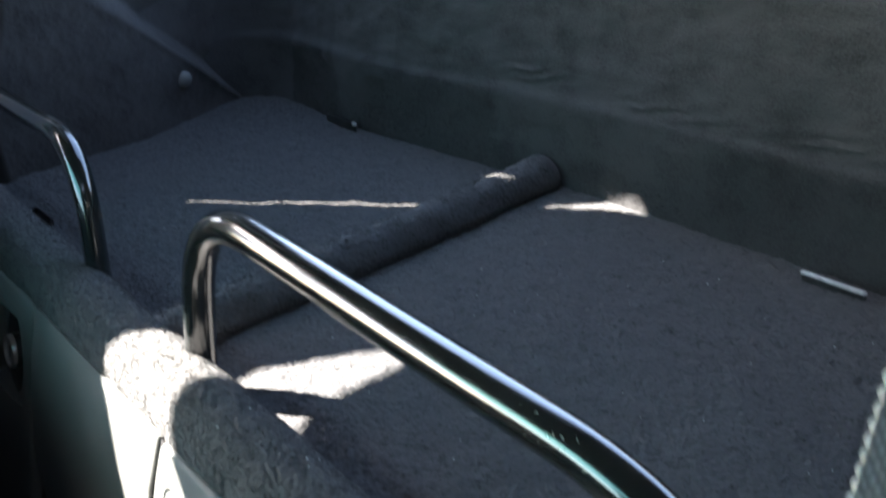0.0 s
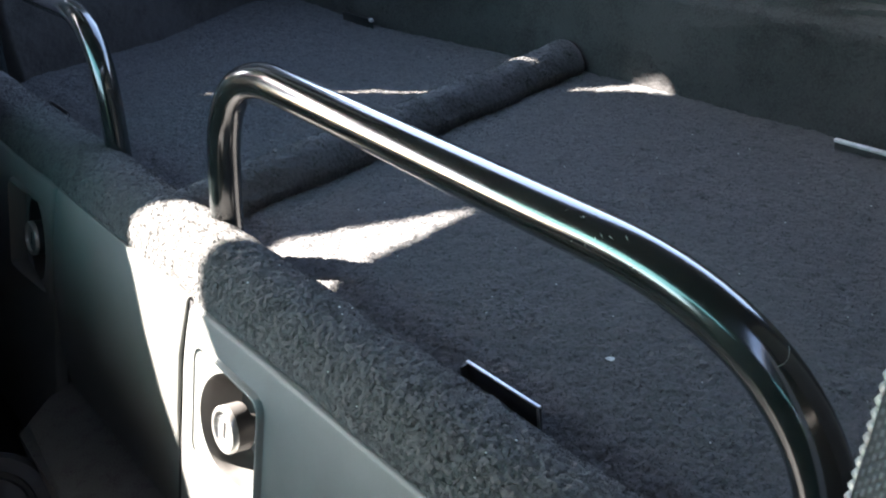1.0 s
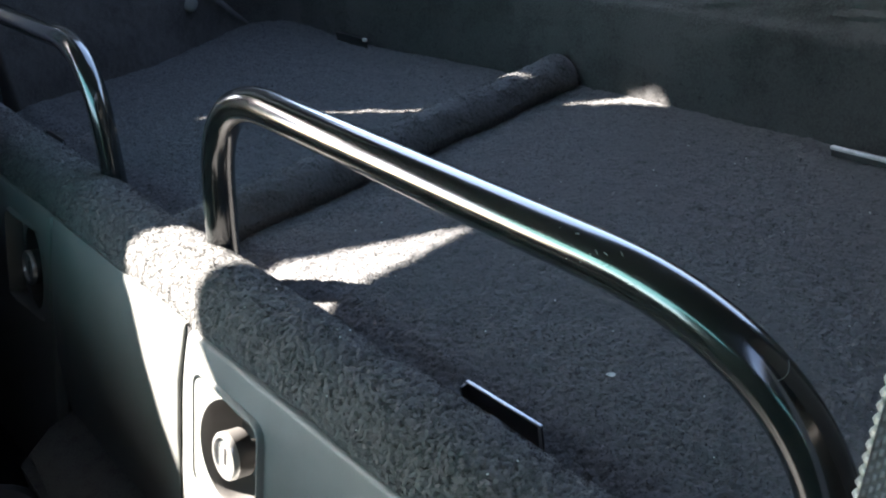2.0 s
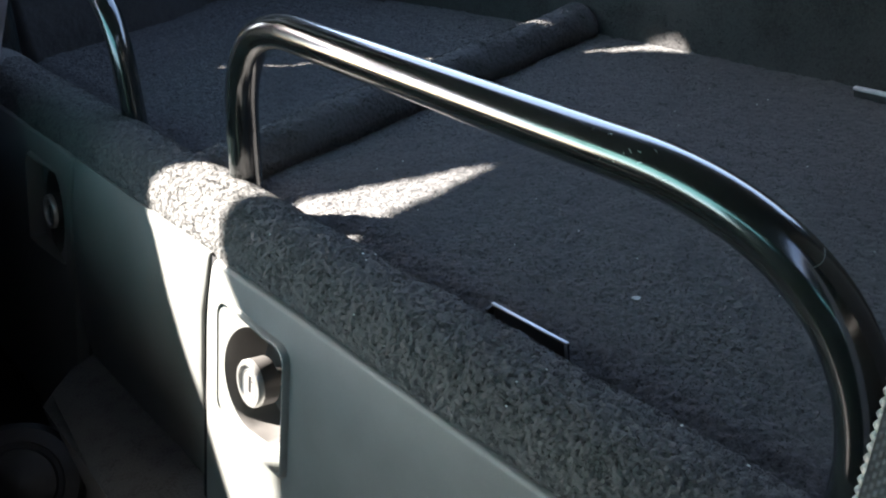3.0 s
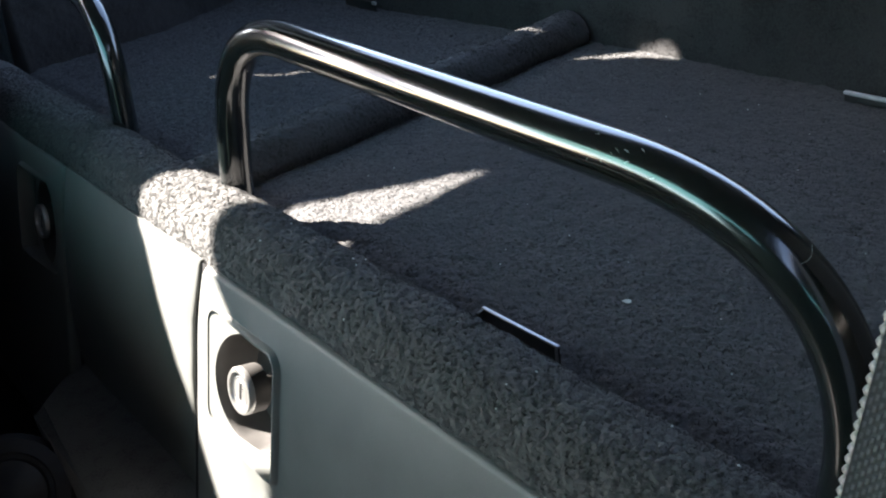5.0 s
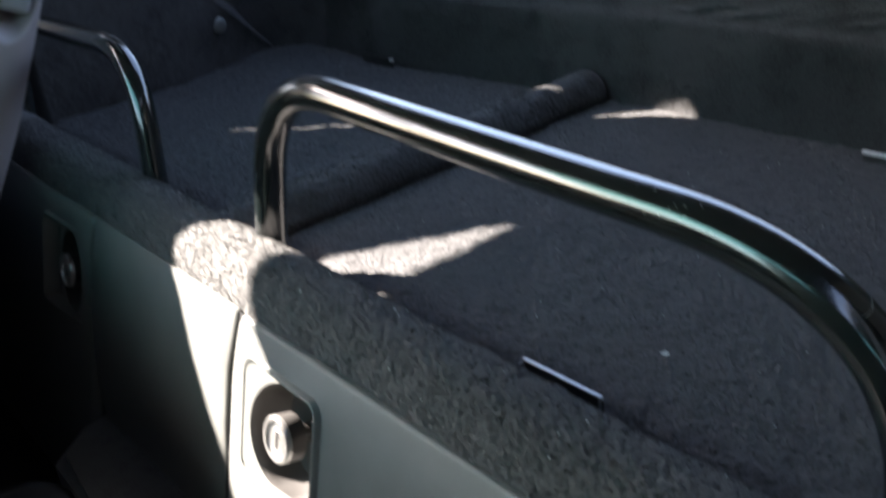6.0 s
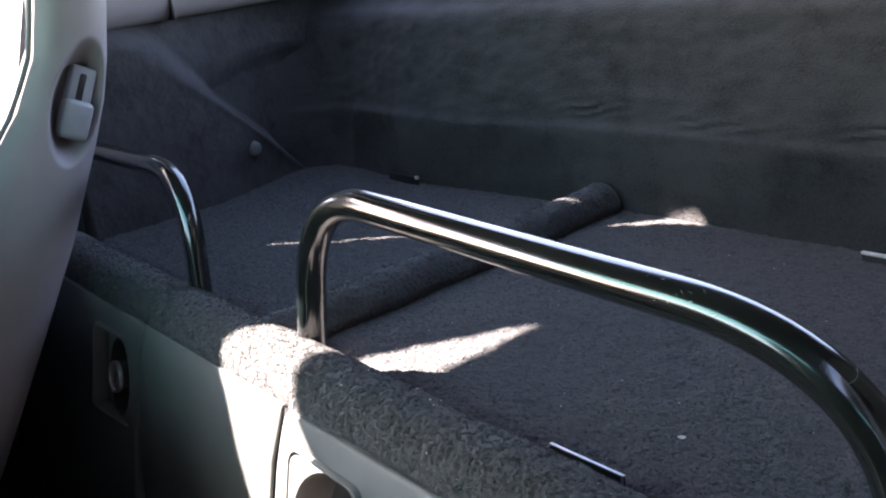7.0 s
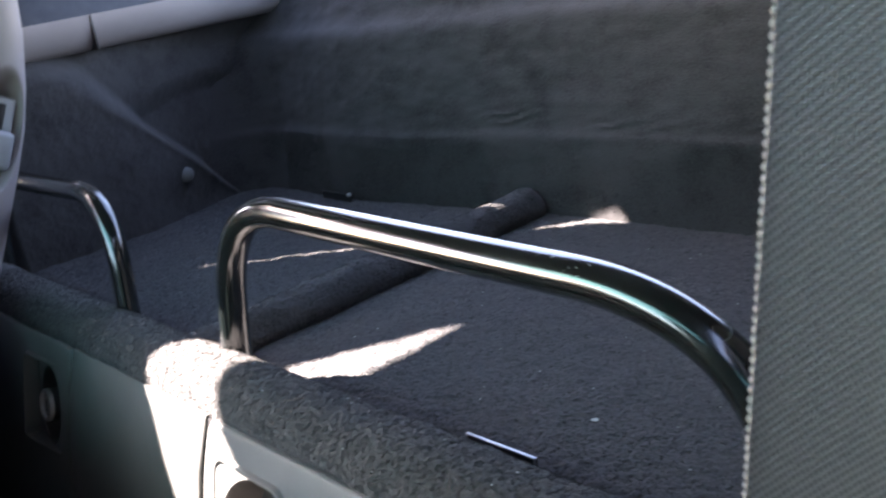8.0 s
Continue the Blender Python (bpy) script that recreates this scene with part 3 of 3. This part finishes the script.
def storage_door(u0, u1, label, mirrored=False):
    """A sloping lid with a sunk pocket, a round cup and a push-button lock in it."""
    door = thing("storage_door", label, "storage door", "storage doors under the ridge")
    side = -1 if mirrored else 1
    edge = u1 if mirrored else u0
    at = lambda u: edge + side * u  # noqa: E731
    flip = lambda pts: [(at(u), v) for u, v in pts]  # noqa: E731
    width = u1 - u0
    n, cu, cv, cr = 96, 0.085, 0.080, 0.0455
    radii = (0.013, 0.010, 0.004, 0.012)

    def dip(u):
        """Depth of the pocket's floor, from nothing at the seam side to deep at the other."""
        return -0.0008 - 0.0125 * min(1.0, max(0.0, (u - 0.03) / 0.10))

    bm = bmesh.new()
    loops = []
    for inset, h in ((0.0, -0.012), (0.0, -0.005), (0.0006, -0.0025), (0.0018, -0.0008), (0.0040, 0.0)):
        out = cast(corner_outline(0.0095 + inset, width - inset, -0.003 + inset, 0.34 - inset, (0.008, 0.003, 0.01, 0.12)), cu, cv, n)
        out = [(u + side * seam_bend(v) * max(0.0, 1 - (u - 0.0095) / 0.04), v) for u, v in out]
        loops.append(loop_of(bm, flip(out), h))
    # rim: hardly raised at the hinge side, standing proud towards the other
    for grow, h in ((0.0062, 0.0), (0.0050, 0.0006), (0.0036, 0.0040), (0.0022, 0.0050), (0.0006, 0.0046), (0.0, 0.0020), (-0.0010, -1.0)):
        pts = cast(corner_outline(0.030 - grow, 0.138 + grow, 0.028 - grow, 0.124 + grow, [r + max(0.0, grow) * 0.7 for r in radii]), cu, cv, n)
        loops.append([bm.verts.new(on_panel(at(u), v, dip(u) - 0.001 if h < -0.5 else h * (min(1.0, max(0.0, (u - 0.035) / 0.075)) if h > 0 else 1.0))) for u, v in pts])
    for p, q in zip(loops, loops[1:]):
        bridge(bm, p, q)
    part("panel", bm, PANEL_GREY, door)
    # pocket floor with the round cup let into it
    bm = bmesh.new()
    rim = cast(corner_outline(0.0305, 0.1375, 0.0285, 0.1235, radii), cu, cv, n)

    def round_ring(r):
        ring = []
        for k in range(n):
            t = 2 * math.pi * k / n
            far = min(r, math.hypot(rim[k][0] - cu, rim[k][1] - cv) - 0.0006)
            ring.append((cu + far * math.cos(t), cv + far * math.sin(t)))
        return ring

    loops = [[bm.verts.new(on_panel(at(u), v, dip(u))) for u, v in rim]]
    loops.append([bm.verts.new(on_panel(at(u), v, dip(u))) for u, v in round_ring(cr)])
    bridge(bm, *loops)
    part("pocket", bm, PANEL_GREY, door, "shallow grey pocket round the cup")
    bm, loops = bmesh.new(), []
    for r, h in ((cr, 0.0), (cr - 0.0006, -0.0008), (cr - 0.0012, -0.0120), (cr - 0.0025, -0.0280), (cr - 0.006, -0.0350), (cr - 0.016, -0.0370)):
        ring = round_ring(r)
        loops.append([bm.verts.new(on_panel(at(u), v, min(h, dip(u) - 0.003) if h < -0.005 else dip(u) + h)) for u, v in ring])
    for p, q in zip(loops, loops[1:]):
        bridge(bm, p, q)
    bm.faces.new(loops[-1])
    part("cup", bm, POCKET_GREY, door, "deep round cup in the pocket")
    # push button with its lock face
    m = 48
    knob = None
    for name, rows, material, label2 in (
        ("knob", ((0.0070, -0.037), (0.0072, -0.0180), (0.0180, -0.0170), (0.0186, -0.0160), (0.0186, -0.0030)), POCKET_GREY, "round push button"),
        ("ring", ((0.0187, -0.0040), (0.0185, -0.0008), (0.0174, 0.0006), (0.0146, 0.0006), (0.0137, -0.0016)), CHROME, "worn bright ring"),
        ("lock_face", ((0.0136, -0.004), (0.0136, -0.0020), (0.0108, -0.0012), (0.0098, -0.0034)), STEEL, "grey lock face with a key slot"),
        ("lock_core", ((0.0095, -0.006), (0.0095, -0.0022), (0.0086, -0.0014)), CHROME, "bright lock core"),
    ):
        bm = bmesh.new()
        loops = [[bm.verts.new(on_panel(at(0.082) + r * math.cos(t), 0.078 + r * math.sin(t), h)) for t in (2 * math.pi * k / m for k in range(m))] for r, h in rows]
        for p, q in zip(loops, loops[1:]):
            bridge(bm, p, q)
        bm.faces.new(loops[-1])
        ob = part(name, bm, material, knob or door, label2)
        knob = knob or ob
    bm = bmesh.new()
    vs = [on_panel(at(0.082) + du, 0.078 + dv, h) for h in (-0.0020, -0.0011) for du, dv in ((-0.0014, -0.007), (0.0014, -0.007), (0.0014, 0.007), (-0.0014, 0.007))]
    vs = [bm.verts.new(p) for p in vs]
    for q in ((0, 1, 2, 3), (4, 5, 6, 7), (0, 1, 5, 4), (1, 2, 6, 5), (2, 3, 7, 6), (3, 0, 4, 7)):
        bm.faces.new([vs[i] for i in q])
    part("key_slot", bm, BLACK_PLASTIC, knob, "dark key slot")
    return door


storage_door(0.0, 0.72, "grey plastic storage door with a recessed push-button lock")
storage_door(-0.86, -0.287, "grey plastic storage door in deep shade with a recessed lock", mirrored=True)

# middle panel between the two doors, rolling under at its foot
bm = bmesh.new()
rows = []
for v, h in ((-0.004, -0.008), (-0.004, -0.001), (0.0, 0.0), (0.05, 0.001), (0.10, 0.001), (0.15, -0.002), (0.20, -0.010), (0.26, -0.025), (0.34, -0.05)):
    rows.append([on_panel(u + (seam_bend(v) if k > 10 or k < 3 else 0.0), v, h - (0.006 if k in (0, 13) else 0) - (0.0012 if k in (1, 12) else 0)) for k, u in enumerate([-0.2935, -0.2935, -0.291] + list(np.linspace(-0.262, -0.03, 8)) + [-0.0002, 0.0024, 0.0024])])
add_sheet(bm, rows)
mid_panel = tagged(part("middle_panel", bm, PANEL_GREY), "grey plastic panel between the two storage doors", "trim panel", kind="structure")
bm = bmesh.new()
add_box(bm, (-0.88, -0.032, -0.46), (0.97, -0.012, -0.045))
for v in bm.verts:
    if v.co.z < -0.1:
        v.co.y -= 0.07
part("panel_backing", bm, BLACK_PLASTIC, mid_panel)

# dark strip laid in the seam to stand in for its shade
bm = bmesh.new()
add_sheet(bm, [[on_panel(u + seam_bend(v), v, -0.0030) for u in (0.0016, 0.0102)] for v in np.linspace(-0.002, 0.32, 60)])
part("gap_shade", bm, DARK, mid_panel, "dark strip standing in for shade in the door gap")

# low carpeted step at the foot of the panels
bm = bmesh.new()
add_prism(bm, [(-0.312, -0.06), (-0.310, -0.108), (-0.294, -0.150), (-0.262, -0.186), (-0.10, -0.190), (0.05, -0.195), (0.90, -0.20), (0.90, -0.06)], 2, LOW, -0.205)
bmesh.ops.bevel(bm, geom=[e for e in bm.edges if e.verts[0].co.z > -0.3 and e.verts[1].co.z > -0.3], offset=0.012, segments=4, affect="EDGES")
bmesh.ops.subdivide_edges(bm, edges=[e for e in bm.edges if e.calc_length() > 0.08], cuts=3)
tagged(part("carpet_step", bm, STEP_CARPET), "dark carpeted step at the foot of the panels", "carpet step", kind="structure")

# round black hinge cover on the seat frame
hinge = thing("hinge_cover", "round black plastic hinge cover low beside the step", "hinge cover")
bm = bmesh.new()
rows = []
for r, h in ((0.060, 0.0), (0.060, 0.010), (0.055, 0.016), (0.042, 0.018), (0.040, 0.016), (0.036, 0.016), (0.034, 0.019), (0.015, 0.023), (0.001, 0.024)):
    rows.append([(r * math.cos(t), r * math.sin(t), h) for t in (2 * math.pi * k / 48 for k in range(49))])
add_sheet(bm, rows)
bmesh.ops.remove_doubles(bm, verts=bm.verts, dist=1e-6)
part("cap", bm, BLACK_PLASTIC, hinge)
bm = bmesh.new()
add_box(bm, (-0.05, -0.16, -0.02), (0.05, 0.02, 0.002), 0.008, 3)
part("bracket", bm, BLACK_PLASTIC, hinge)
hinge.matrix_world = look((-0.215, -0.235, -0.26), (0.45, -0.45, 0.25)) @ pose(0, 0, 0, 0, 180, 0)

# ---- far pillar with the belt slider ----
def edge_at(z, table):
    zs = [p[0] for p in table]
    return float(np.interp(z, zs, [p[1] for p in table]))


P_REAR = [(-0.30, -0.30), (-0.119, -0.188), (-0.025, -0.130), (0.075, -0.070), (0.184, -0.015), (0.23, 0.006), (0.275, 0.021), (0.337, 0.036), (0.45, 0.05), (0.74, 0.06)]
P_FRONT = [(-0.30, -0.42), (0.0, -0.25), (0.10, -0.19), (0.189, -0.136), (0.237, -0.094), (0.293, -0.061), (0.352, -0.044), (0.45, -0.032), (0.74, -0.02)]
PX = -0.45
pillar = thing("belt_pillar", "smooth grey plastic pillar trim beside the bright window", "pillar trim")
pillar["kind"] = "structure"
bm = bmesh.new()
rows = []
for z in np.concatenate([np.linspace(-0.30, 0.13, 40), np.linspace(0.133, 0.35, 110), np.linspace(0.36, 0.74, 30)]):
    yr, yf = edge_at(z, P_REAR), edge_at(z, P_FRONT)
    row = [(FAR, yr - 0.012, z), (PX - 0.10, yr, z), (PX - 0.028, yr - 0.001, z)]
    for k in range(61):
        a = k / 60
        row.append((PX - 0.018 * (2 * a - 1) ** 4 + 0.004 * math.sin(math.pi * a), yr + (yf - yr) * a, z))
    row += [(PX - 0.028, yf + 0.006, z), (FAR, yf + 0.075, z)]
    # shallow dish round the slider
    out = []
    for x, y, zz in row:
        dy, dz = (y + 0.030 - 0.40 * (zz - 0.235)) / 0.031, (zz - 0.236) / 0.064
        if x > PX - 0.03:
            deep = min(1.0, max(0.0, 1.25 - dy * dy - dz * dz) / 1.1)
            x -= 0.040 * deep * deep * (3 - 2 * deep)
        out.append((x, y, zz))
    rows.append(out)
add_sheet(bm, rows)
part("pillar_trim", bm, PILLAR_GREY, pillar)
bm = bmesh.new()
add_sweep(bm, [(PX - 0.030, edge_at(z, P_FRONT) - 0.002, z) for z in np.linspace(-0.3, 0.74, 50)], 0.0032, 10)
part("weatherstrip", bm, SLIDER_GREY, pillar, "pale bead along the window edge")

slider = thing("belt_slider", "grey plastic belt height slider on the pillar", "belt slider")
bm = bmesh.new()
add_box(bm, (PX - 0.036, -0.039, 0.197), (PX - 0.017, -0.009, 0.276), 0.004, 3)
part("backplate", bm, SLIDER_GREY, slider)
bm = bmesh.new()
add_box(bm, (PX - 0.030, -0.041, 0.190), (PX - 0.004, -0.007, 0.236), 0.007, 4)
part("knob", bm, SLIDER_GREY, slider)
bm = bmesh.new()
add_box(bm, (PX - 0.026, -0.030, 0.232), (PX - 0.0162, -0.019, 0.269), 0.0036, 3)
part("slot", bm, BLACK_PLASTIC, slider, "dark slot")
for ob in slider.children:
    ob.matrix_basis = Matrix.Translation((0, -0.0235, 0.235)) @ pose(0, 0, 0, -27, 0, 0) @ Matrix.Translation((0, 0.0235, -0.235))

# ---- unseen far seat shape, outlined to trim the sun and block sky light ----
seat = thing("seat_blocker", "unseen dark seat shape with sloping shoulders, trimming sun on the panels", "car seat")
bm = bmesh.new()
add_prism(bm, [(LOW, FAR + 0.004), (LOW, 0.02), (0.03, 0.02), (0.07, -0.14), (0.09, -0.22), (0.115, -0.30), (0.150, -0.355), (0.200, -0.41), (0.393, -0.575), (0.491, -0.665), (0.543, -0.71), (0.59, FAR + 0.004)], 1, -0.318, -0.300)
part("back_shell", bm, DARK, seat)
bm = bmesh.new()
add_prism(bm, [(LOW, FAR + 0.01), (LOW, -0.40), (-0.10, -0.40), (0.05, -0.62), (0.20, FAR + 0.01)], 1, -0.44, -0.318)
bmesh.ops.bevel(bm, geom=list(bm.edges), offset=0.02, segments=3, affect="EDGES")
part("backrest", bm, DARK, seat)
bm = bmesh.new()
add_box(bm, (FAR + 0.01, -0.95, LOW), (-0.30, -0.44, -0.20), 0.04, 3)
part("cushion", bm, DARK, seat)

# unseen near seat shape, raised to block front light on the right
near_seat = thing("seat_blocker", "unseen dark seat shape blocking front light on the right", "car seat")
bm = bmesh.new()
add_box(bm, (0.16, -0.80, LOW), (0.90, -0.62, 0.50), 0.06, 4)
part("backrest", bm, DARK, near_seat)
bm = bmesh.new()
add_box(bm, (0.36, -0.80, 0.485), (0.70, -0.67, 0.69), 0.05, 4)
part("headrest_block", bm, DARK, near_seat)
bm = bmesh.new()
add_box(bm, (0.06, -1.20, LOW), (0.90, -0.79, -0.20), 0.04, 3)
part("cushion", bm, DARK, near_seat)

# ---- near belt ----
def webbing_material():
    """Woven webbing: lengthwise columns of slanting stitches that change direction from column to column."""
    m, nodes, links, bsdf = node_material("belt_weave")

    def math_node(op, a, b=None, c=None):
        nd = nodes.new("ShaderNodeMath")
        nd.operation = op
        for k, v in enumerate((a, b, c)):
            if v is None:
                continue
            if isinstance(v, (int, float)):
                nd.inputs[k].default_value = v
            else:
                links.new(v, nd.inputs[k])
        return nd.outputs[0]

    tex = nodes.new("ShaderNodeTexCoord")
    sep = nodes.new("ShaderNodeSeparateXYZ")
    links.new(tex.outputs["Object"], sep.inputs[0])
    u, v = sep.outputs["X"], sep.outputs["Y"]
    wob = nodes.new("ShaderNodeTexNoise")
    wob.inputs["Scale"].default_value = 260.0
    links.new(tex.outputs["Object"], wob.inputs["Vector"])
    row = math_node("MULTIPLY_ADD", wob.outputs["Fac"], 0.12, math_node("DIVIDE", u, 0.0014))
    shift = math_node("MULTIPLY", math_node("MODULO", math_node("FLOOR", math_node("ADD", row, 400.0)), 3.0), 4 * math.pi / 3)
    along = math_node("MULTIPLY_ADD", math_node("MULTIPLY_ADD", wob.outputs["Fac"], 0.0006, v), 2 * math.pi / 0.0036, shift)
    stitch = math_node("SMOOTH_MIN", math_node("MULTIPLY_ADD", math_node("SINE", along), 0.9, 0.65), 1.0, 0.2)
    stitch = math_node("MAXIMUM", stitch, 0.0)
    column = math_node("ABSOLUTE", math_node("SINE", math_node("MULTIPLY", row, math.pi)))
    height = math_node("MULTIPLY", stitch, math_node("MULTIPLY_ADD", column, 0.85, 0.15))
    ramp = nodes.new("ShaderNodeValToRGB")
    ramp.color_ramp.elements[0].position, ramp.color_ramp.elements[0].color = 0.0, (0.26, 0.262, 0.266, 1)
    ramp.color_ramp.elements[1].position, ramp.color_ramp.elements[1].color = 1.0, (0.66, 0.66, 0.67, 1)
    links.new(math_node("MULTIPLY_ADD", wob.outputs["Fac"], 0.4, math_node("MULTIPLY", height, 0.7)), ramp.inputs["Fac"])
    links.new(ramp.outputs["Color"], bsdf.inputs["Base Color"])
    bsdf.inputs["Roughness"].default_value = 0.6
    b = nodes.new("ShaderNodeBump")
    b.inputs["Strength"].default_value, b.inputs["Distance"].default_value = 0.9, 0.0006
    links.new(height, b.inputs["Height"])
    links.new(b.outputs["Normal"], bsdf.inputs["Normal"])
    return m


belt = thing("seat_belt", "pale grey woven seat belt hanging in front of the bar", "seat belt")
B0, B1 = Vector((0.5504, -0.1471, -0.10)), Vector((0.6163, -0.0859, 0.565))
BL = (B1 - B0).normalized()
BW = Vector((0.80, 0.60, 0.0))
BW = (BW - BL * BW.dot(BL)).normalized()
BN = BW.cross(BL)
place = Matrix.Translation(B0) @ Matrix((BW, BL, BN)).transposed().to_4x4()
STEP = 0.0009
count = int((B1 - B0).length / STEP)
WEAVE = webbing_material()


def tooth(i):
    return (0.0005, 0.0001, -0.0004, -0.0001)[i % 4]


bm = bmesh.new()
add_sheet(bm, [[(w, i * STEP, h) for w, h in ((0.0016, 0.0006), (0.003, 0.0004), (0.0122, 0.0002), (0.024, 0.0), (0.036, 0.0002), (0.0445, 0.0004), (0.0459, 0.0006))] for i in range(0, count + 1, 4)])
part("webbing", bm, WEAVE, belt).matrix_basis = place
for flip_side in (False, True):
    bm = bmesh.new()
    rows = []
    for i in range(count + 1):
        lift = 0.00015 if i % 4 > 1 else 0.0
        row = [(tooth(i), i * STEP, -0.0004), (tooth(i), i * STEP, 0.0002 + lift), (0.0008, i * STEP, 0.0008 + lift), (0.0017, i * STEP, 0.00055)]
        rows.append([(0.0475 - w, y, h) if flip_side else (w, y, h) for w, y, h in row])
    add_sheet(bm, rows)
    part("selvedge", bm, WEAVE, belt, "scalloped woven edge").matrix_basis = place


# ---- floor brackets ----
# pale metal colour that carries the sky's reflection on the rear lip
GLINT_METAL = grained("glint_metal", (0.38, 0.38, 0.38), (0.56, 0.56, 0.56), 0.38, scale=120, fine=900, bump=0.2, depth=0.0003)


def floor_bracket(x0, x1, y, lip, metal, label, tabs=True, low=0.0103, end=None, thick=0.0017):
    """A low catch: an upright plate with a thin rolled lip, on small tabs, one end folded down."""
    br = thing("floor_bracket", label, "bracket", "brackets on the cargo floor")
    bm = bmesh.new()
    add_box(bm, (x0, y - 0.0012, -0.008), (x1, y + 0.0005, low + 0.0002), 0.0005)
    part("plate", bm, metal, br)
    bm = bmesh.new()
    add_box(bm, (x0, y - 0.0001 - thick, low), (x1, y + 0.0010, low + thick), 0.4 * thick, 3)
    part("lip", bm, lip, br, "smooth rolled lip")
    for x, material, reach in ((x0 + 0.001, metal, 0.007), (x1 - 0.0012, end or lip, 0.0022)) if tabs else ():
        bm = bmesh.new()
        add_box(bm, (x - 0.0011, y - reach, -0.008), (x + 0.0011, y - 0.0010, low), 0.0005)
        part("tab", bm, material, br)
    if end and not tabs:
        bm = bmesh.new()
        add_box(bm, (x1 - 0.006, y - 0.0030, low - 0.002), (x1 + 0.001, y + 0.0012, low + 0.0026), 0.0008, 3)
        part("tip", bm, end, br, "small pale tip")
    return br


floor_bracket(0.234, 0.305, 0.0290, STEEL, BLACK_PLASTIC, "black bracket on the carpet behind the ridge")
floor_bracket(-0.590, -0.530, 0.0270, BLACK_PLASTIC, BLACK_PLASTIC, "small black bracket on the carpet behind the ridge", low=0.0010, end=STEEL)
floor_bracket(0.210, 0.275, 0.486, GLINT_METAL, BLACK_PLASTIC, "black bracket with a metal lip coloured pale for its sky reflection below the rear wall", tabs=False, low=0.0060, thick=0.0036)
floor_bracket(-0.568, -0.492, 0.455, BLACK_PLASTIC, BLACK_PLASTIC, "dark bracket with a small pale tip below the rear wall", tabs=False, end=GLINT_METAL)

# ---- screw in the side panel ----
bm = bmesh.new()
bmesh.ops.create_uvsphere(bm, u_segments=16, v_segments=10, radius=0.0125)
for v in bm.verts:
    v.co.x *= 0.45
screw = tagged(part("screw_cap", bm, PANEL_GREY), "round grey screw cap in the side panel", "screw")
screw.matrix_basis = pose(float(side_x(np.array(0.319), np.array(0.067))) + 0.002, 0.319, 0.067, 0, 0, -10)


# ---- lint on the carpet ----
def lint_fleck(x, y, size, seed, turn=None):
    bm = bmesh.new()
    rnd = random.Random(seed)
    outer = [bm.verts.new((size * rnd.uniform(0.7, 1.2) * math.cos(t), size * rnd.uniform(0.45, 0.8) * math.sin(t), rnd.uniform(0, 0.0006))) for t in (2 * math.pi * k / 9 for k in range(9))]
    mid = bm.verts.new((0, 0, 0.0012))
    for a, b in zip(outer, outer[1:] + outer[:1]):
        bm.faces.new((a, b, mid))
    ob = tagged(part("lint_fleck", bm, LINT), "tiny pale lint fleck on the carpet", "lint", "lint on the carpet")
    if turn is not None:
        ob.matrix_basis = pose(x, RY + float(ridge_r(turn) + 0.0004) * math.cos(turn), RZ + float(ridge_r(turn) + 0.0004) * math.sin(turn), math.degrees(turn) - 90, 0, 0)
        return
    ob.matrix_basis = pose(x, y, floor_z(np.array(x), np.array(y)).item() + 0.0012, 0, 0, rnd.uniform(0, 180))


lint_fleck(0.291, 0.105, 0.0036, 1)
rnd = random.Random(4)
for k in range(40):
    lint_fleck(rnd.uniform(-0.05, 0.45), rnd.uniform(0.05, 0.44), rnd.uniform(0.0005, 0.0011), 20 + k)
for k in range(16):
    lint_fleck(rnd.uniform(0.05, 0.50), 0, rnd.uniform(0.0006, 0.0012), 80 + k, rnd.uniform(1.0, 2.6))
